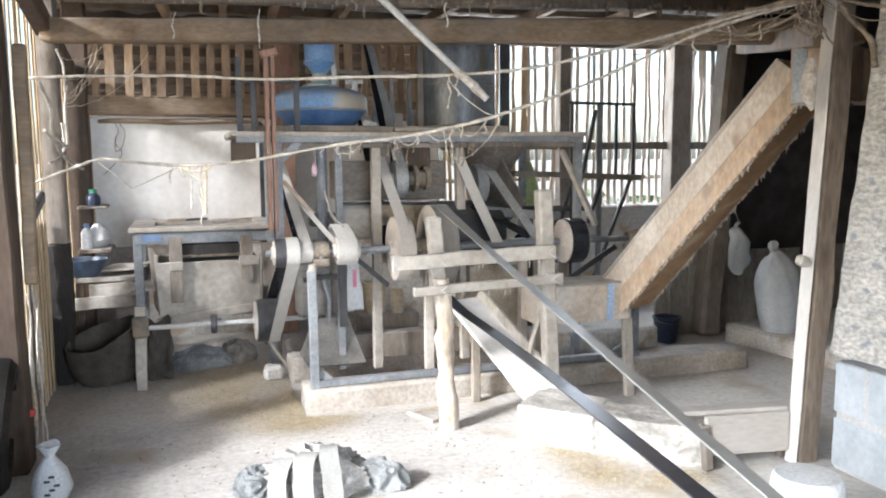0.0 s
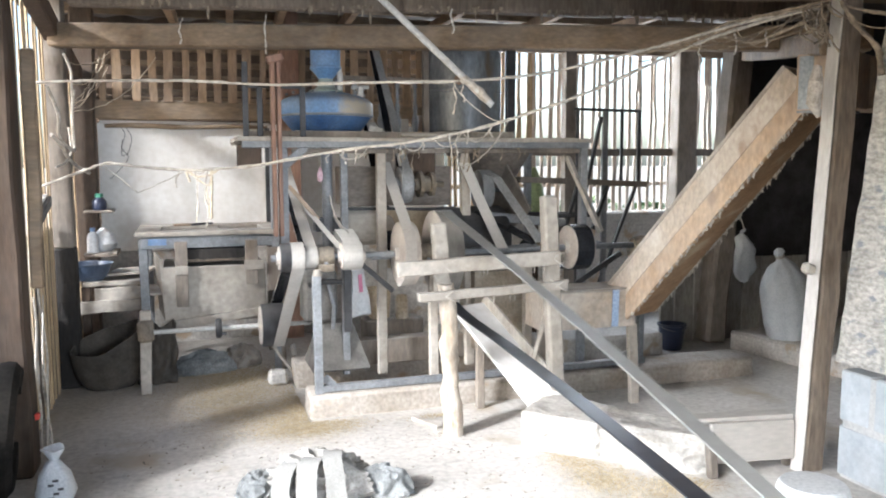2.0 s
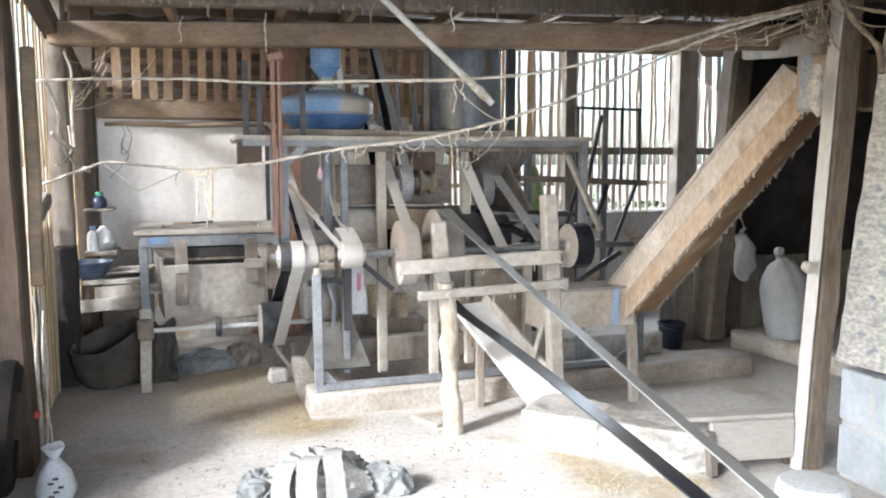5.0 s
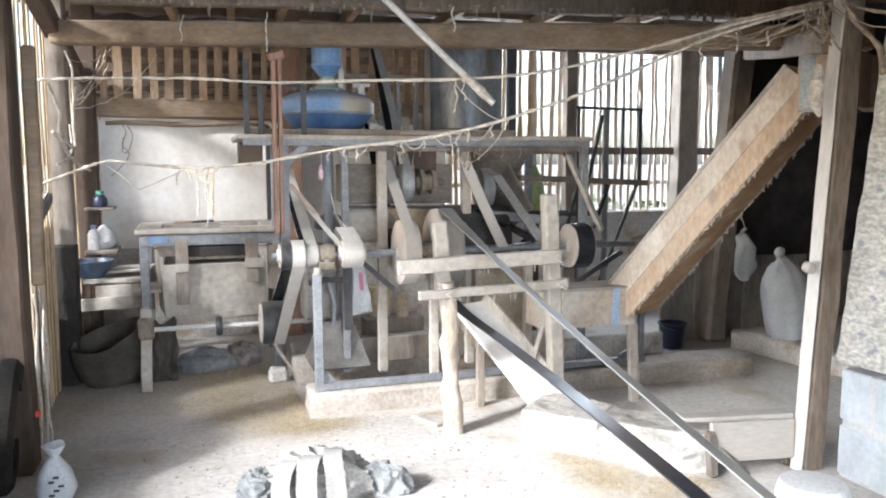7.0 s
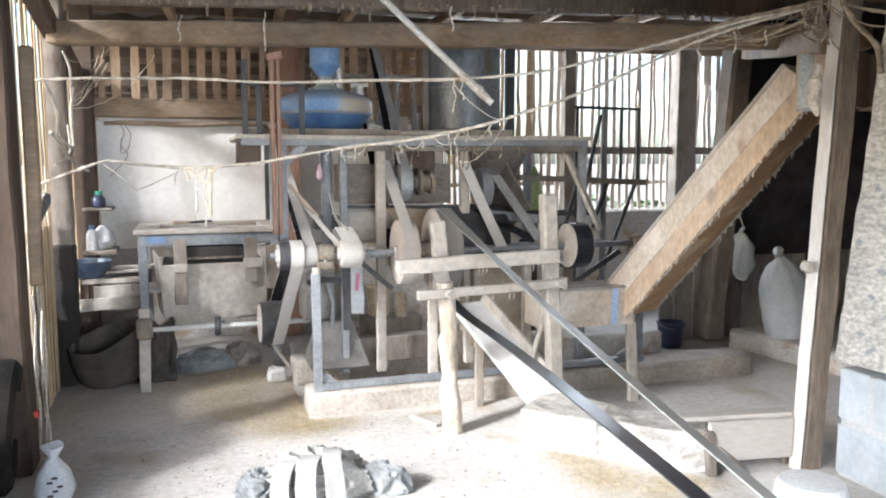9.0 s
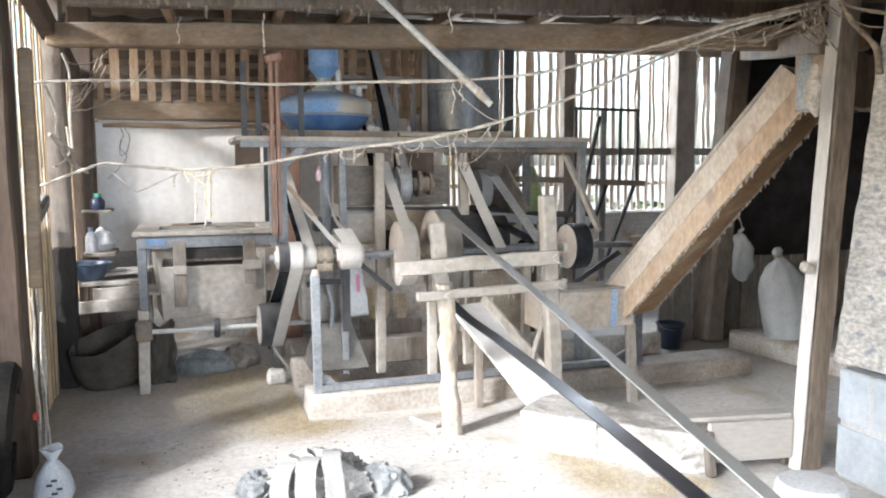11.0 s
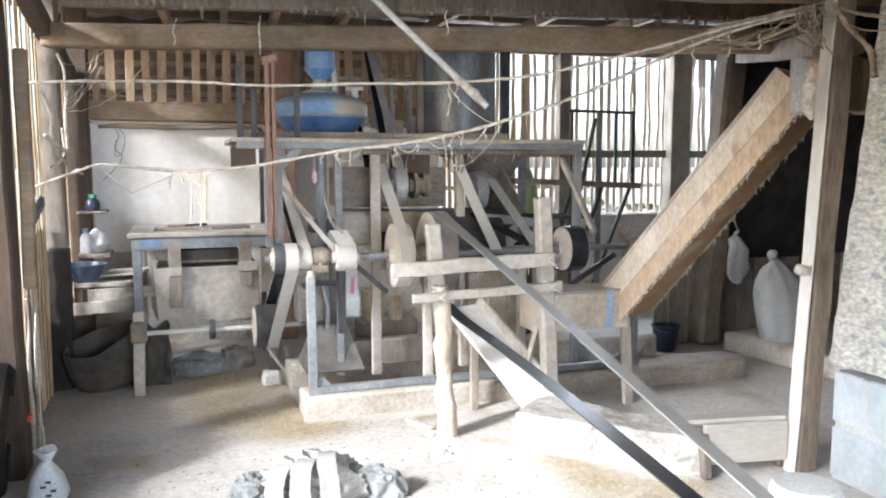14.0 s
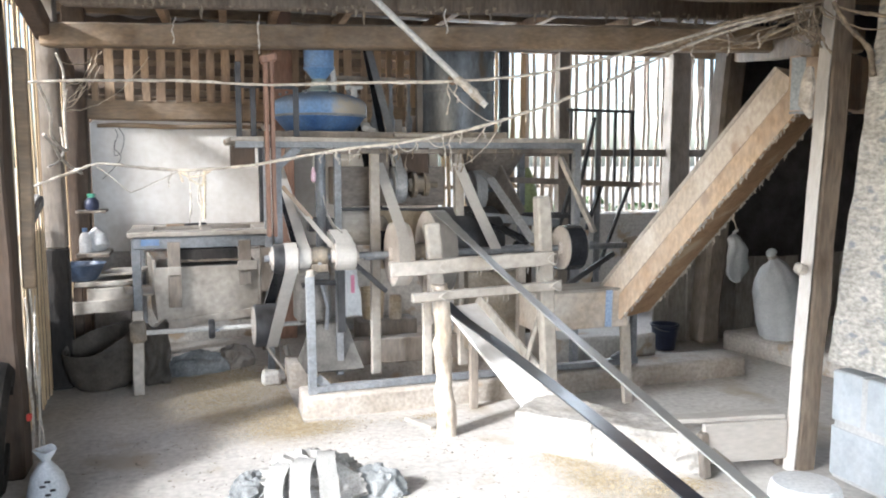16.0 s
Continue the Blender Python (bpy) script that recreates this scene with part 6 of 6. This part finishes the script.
        tagged(smooth(part("loose_string", lumpy(tube(sag(a, b, drop, 24), 0.0028, 6), 0.006, 14), M_OLDROPE if a[0] > 2 else M_ROPE), 80), "loose dusty string looped between the ropes", "string", "loose strings")
    for k in range(16):
        x0, y0 = rnd.uniform(2.72, 2.86), rnd.uniform(2.96, 3.08)
        z0, ln = rnd.uniform(2.16, 2.27), rnd.uniform(0.05, 0.2)
        pts = flow([Vector((x0 + rnd.uniform(-0.03, 0.03) * j, y0, z0 - ln * j / 3)) for j in range(4)], 5)
        tagged(smooth(part("rope_fibre", lumpy(tube(pts, [rnd.uniform(0.002, 0.008) for _ in pts], 6), 0.006, 30), M_OLDROPE), 80), "frayed rope fibre at the top of the post", "fibre", "fibres on the post")
    for k in range(14):
        x0, z0 = rnd.uniform(1.42, 1.92), rnd.choice((0.935, 0.78))
        pts = [Vector((x0 + 0.004 * math.sin(j), 4.03, z0 - rnd.uniform(0.006, 0.012) * j)) for j in range(5)]
        tagged(smooth(part("dust_tassel", tube(pts, [0.005, 0.004, 0.004, 0.003, 0.001], 5), M_ROPE), 80), "tassel of dust below the trestle bar", "tassel", "dust tassels")
    pole = empty("hung_pipe", pose(1.47, 3.74, 1.80), "slanting pale pipe hung from the roof beam", "pipe")
    smooth(part("pipe", lathe_pipe((0.0, 0.0, 0.0), (-0.62, 0.31, 0.66), 0.017), M_PIPE, pole))
    smooth(part("cloth_wrap", lumpy(lathe_pipe((-0.02, 0.01, 0.02), (-0.13, 0.065, 0.135), 0.022), 0.012, 22), M_ROPE, pole, "rope and rag wrapped on the pipe"))


def lathe_pipe(a, b, r):
    a, b = Vector(a), Vector(b)
    return tube([a.lerp(b, k / 12) for k in range(13)], r, 16)


ropes()


# ---- floor clutter ----
def rags():
    m = pose(0.53, 3.52, 0.0, 0, 0, -18)
    heap("crumpled_rag", m, (0.28, 0.18, 0.19), M_CLOTH, "heap of crumpled off-white rags on the floor", "rags", 4.0, 2.3, amount=0.58)
    heap("grey_rag", pose(0.80, 3.44, 0.0, 0, 0, -22), (0.17, 0.08, 0.14), M_GREYCLOTH, "dark grey crumpled rag", "rags", 9.0, 1.8)
    heap("grey_rag", pose(0.27, 3.56, 0.0, 0, 0, 20), (0.12, 0.11, 0.12), M_GREYCLOTH, "dark grey crumpled rag", "rags", 12.0, 2.4)
    for x, y, rz, w, tall in ((0.40, 3.47, -34, 0.085, 0.15), (0.49, 3.43, -24, 0.09, 0.17), (0.585, 3.41, -8, 0.085, 0.2)):
        pts = flow([(0, -0.12, 0.0), (0.01, -0.12, 0.05), (0.0, -0.09, tall * 0.75), (-0.01, -0.02, tall + 0.01), (0, 0.06, tall + 0.015), (0.01, 0.12, tall * 0.8)], 6)
        ob = part("belt_scrap", lumpy(strip(pts, w, (1, 0.1, 0), 0.006), 0.008, 9), M_CANVAS)
        ob.matrix_world = pose(x, y, 0.0, 0, 0, rz)
        tagged(smooth(ob, 60), "folded strip of white canvas belting", "belting", "belting strips")


def husks():
    """Rice husk spread over the floor, single husks and thin drifts."""
    rnd = random.Random(5)
    spots = [(0.2, 5.2, 0.45, 0.6), (0.5, 4.6, 0.38, 0.38), (0.66, 4.42, 0.3, 0.16), (0.35, 5.7, 0.5, 0.35), (0.62, 4.9, 0.12, 0.5), (1.6, 4.42, 0.4, 0.05), (1.83, 3.5, 0.16, 0.3), (1.86, 3.2, 0.2, 0.2), (2.15, 3.05, 0.25, 0.12)]
    bm = bmesh.new()
    verts, faces = [], []
    for cx, cy, sx, sy in spots:
        for _ in range(int(60000 * sx * sy) + 1500):
            x, y = rnd.gauss(cx, sx * 0.5), rnd.gauss(cy, sy * 0.5)
            if (0.64 < x < 3.97 and y > 4.53) or (1.5 < x and y > 3.0 and (x - 1.66) * 0.7 + (y - 3.77) * 0.713 > -0.03):
                continue
            z = 0.006 + 0.006 * rnd.random()
            a, t = rnd.uniform(0, 6.28), rnd.uniform(-0.4, 0.4)
            l, w = rnd.uniform(0.003, 0.0048), rnd.uniform(0.0013, 0.0022)
            c, s = math.cos(a), math.sin(a)
            k = len(verts)
            for u, v, h in ((-l, 0, 0), (0, -w, 0.001), (l, 0, t * l), (0, w, 0.001), (0, 0, 0.0025)):
                verts.append((x + u * c - v * s, y + u * s + v * c, z + h))
            faces += [(k, k + 1, k + 4), (k + 1, k + 2, k + 4), (k + 2, k + 3, k + 4), (k + 3, k, k + 4)]
    bm.free()
    me = bpy.data.meshes.new("rice_husk")
    me.from_pydata(verts, [], faces)
    me.materials.append(M_HUSK)
    tagged(new("rice_husk", me), "loose golden rice husk strewn on the floor", "husk", kind="stuff")


def floor_litter():
    """Small chips and dark crumbs on the cement."""
    rnd = random.Random(17)
    verts, faces = [], []
    for _ in range(700):
        x, y = rnd.uniform(-0.5, 2.6), rnd.uniform(2.7, 4.5)
        if x > 1.6 and y > 2.9:
            continue
        l, w, a = rnd.uniform(0.003, 0.012), rnd.uniform(0.001, 0.004), rnd.uniform(0, 6.28)
        c, s = math.cos(a), math.sin(a)
        k = len(verts)
        for u, v, h in ((-l, -w, 0), (l, -w, 0), (l, w, 0), (-l, w, 0), (0, 0, 0.005)):
            verts.append((x + u * c - v * s, y + u * s + v * c, 0.004 + h))
        faces += [(k, k + 1, k + 4), (k + 1, k + 2, k + 4), (k + 2, k + 3, k + 4), (k + 3, k, k + 4)]
    me = bpy.data.meshes.new("floor_litter")
    me.from_pydata(verts, [], faces)
    me.materials.append(M_OLD)
    tagged(new("floor_litter", me), "small brown chips and crumbs on the floor", "litter", kind="stuff")


rags()
husks()
floor_litter()


def greenery():
    """Blurred bushes outside the slatted wall."""
    rnd = random.Random(9)
    for cx, cy, hgt in ((5.0, 9.8, 1.1), (6.6, 10.2, 1.0)):
        b = empty("bush", pose(cx, cy, -0.06), "green leafy bush outside the slatted wall", "bush", "bushes outside")
        part("stems", join(*[tube([(0, 0, 0), (rnd.uniform(-0.2, 0.2), rnd.uniform(-0.2, 0.2), hgt * 0.5), (rnd.uniform(-0.45, 0.45), rnd.uniform(-0.3, 0.3), hgt * 0.9)], [0.02, 0.014, 0.005], 6) for _ in range(7)]), M_DARK, b)
        verts, faces = [], []
        for _ in range(900):
            p = Vector((rnd.gauss(0, 0.32), rnd.gauss(0, 0.25), hgt * rnd.uniform(0.25, 1.0)))
            d = Vector((rnd.uniform(-1, 1), rnd.uniform(-1, 1), rnd.uniform(-0.6, 0.6))).normalized()
            s = d.cross(Vector((rnd.uniform(-1, 1), rnd.uniform(-1, 1), 1))).normalized()
            l = rnd.uniform(0.04, 0.09)
            k = len(verts)
            verts += [p - d * l, p + s * l * 0.4, p + d * l, p - s * l * 0.4]
            faces.append((k, k + 1, k + 2, k + 3))
        me = bpy.data.meshes.new("crown")
        me.from_pydata(verts, [], faces)
        me.materials.append(M_LEAF)
        new("crown", me).parent = b


greenery()


def motions():
    """Everything that moves: turning shafts and pulleys, the flapping belt, the swaying bag."""
    steps = [i / 10 for i in range(161)]
    for ob in SPUN:
        base = ob.location.copy()
        walk(ob, [(t, Matrix.Translation(base) @ Matrix.Rotation(radians(-80 * i), 4, "X")) for i, t in enumerate(steps)])
    for ob in SWAYED:
        pivot = Vector((1.06, 5.18, 0.82))
        walk(ob, [(t, Matrix.Translation(pivot) @ Matrix.Rotation(radians(5 * math.sin(t * 5.1)), 4, "Y") @ Matrix.Rotation(radians(6 * math.sin(t * 3.7 + 1)), 4, "Z") @ Matrix.Translation(-pivot)) for t in steps])
    beat = [2 * i / FPS for i in range(241)]
    period = 0.3925
    along = (BELT_B - BELT_A).normalized()
    for ob, s in BELT_PIECES:
        rows = []
        for t in beat:
            ph = 2 * math.pi * (t - 7.01) / period
            bow = math.sin(math.pi * min(1.0, s * 1.15))
            lift = 0.03 - 0.07 * math.cos(ph)
            p = BELT_A.lerp(BELT_B, s) + Vector((0, 0, lift * bow))
            slope = lift * 1.15 * math.pi * math.cos(math.pi * s * 1.15) / (BELT_B - BELT_A).length if s * 1.15 < 1 else 0.0
            d = Vector((along.x, along.y, along.z + slope)).normalized()
            twist = radians((7 + 14 * math.cos(ph)) * min(1.0, s * 5))
            x = Vector((1, 0, 0))
            m = Matrix((x, -d, x.cross(-d))).transposed().to_4x4()
            rows.append((t, Matrix.Translation(p) @ m @ Matrix.Rotation(twist, 4, "Y")))
        walk(ob, rows)
    for ob, p, q, s in LOWER_PIECES:
        d = (q - p).normalized()
        x = Vector((1, 0, 0))
        m = Matrix.Translation((p + q) / 2) @ Matrix((x, -d, x.cross(-d))).transposed().to_4x4()
        hold = min(1.0, s * 5, (1 - s) * 5)
        walk(ob, [(t, m @ Matrix.Rotation(radians((3 + 5 * math.cos(2 * math.pi * (t - 7.04) / period + 1.2 * s)) * hold), 4, "Y")) for t in beat])


motions()
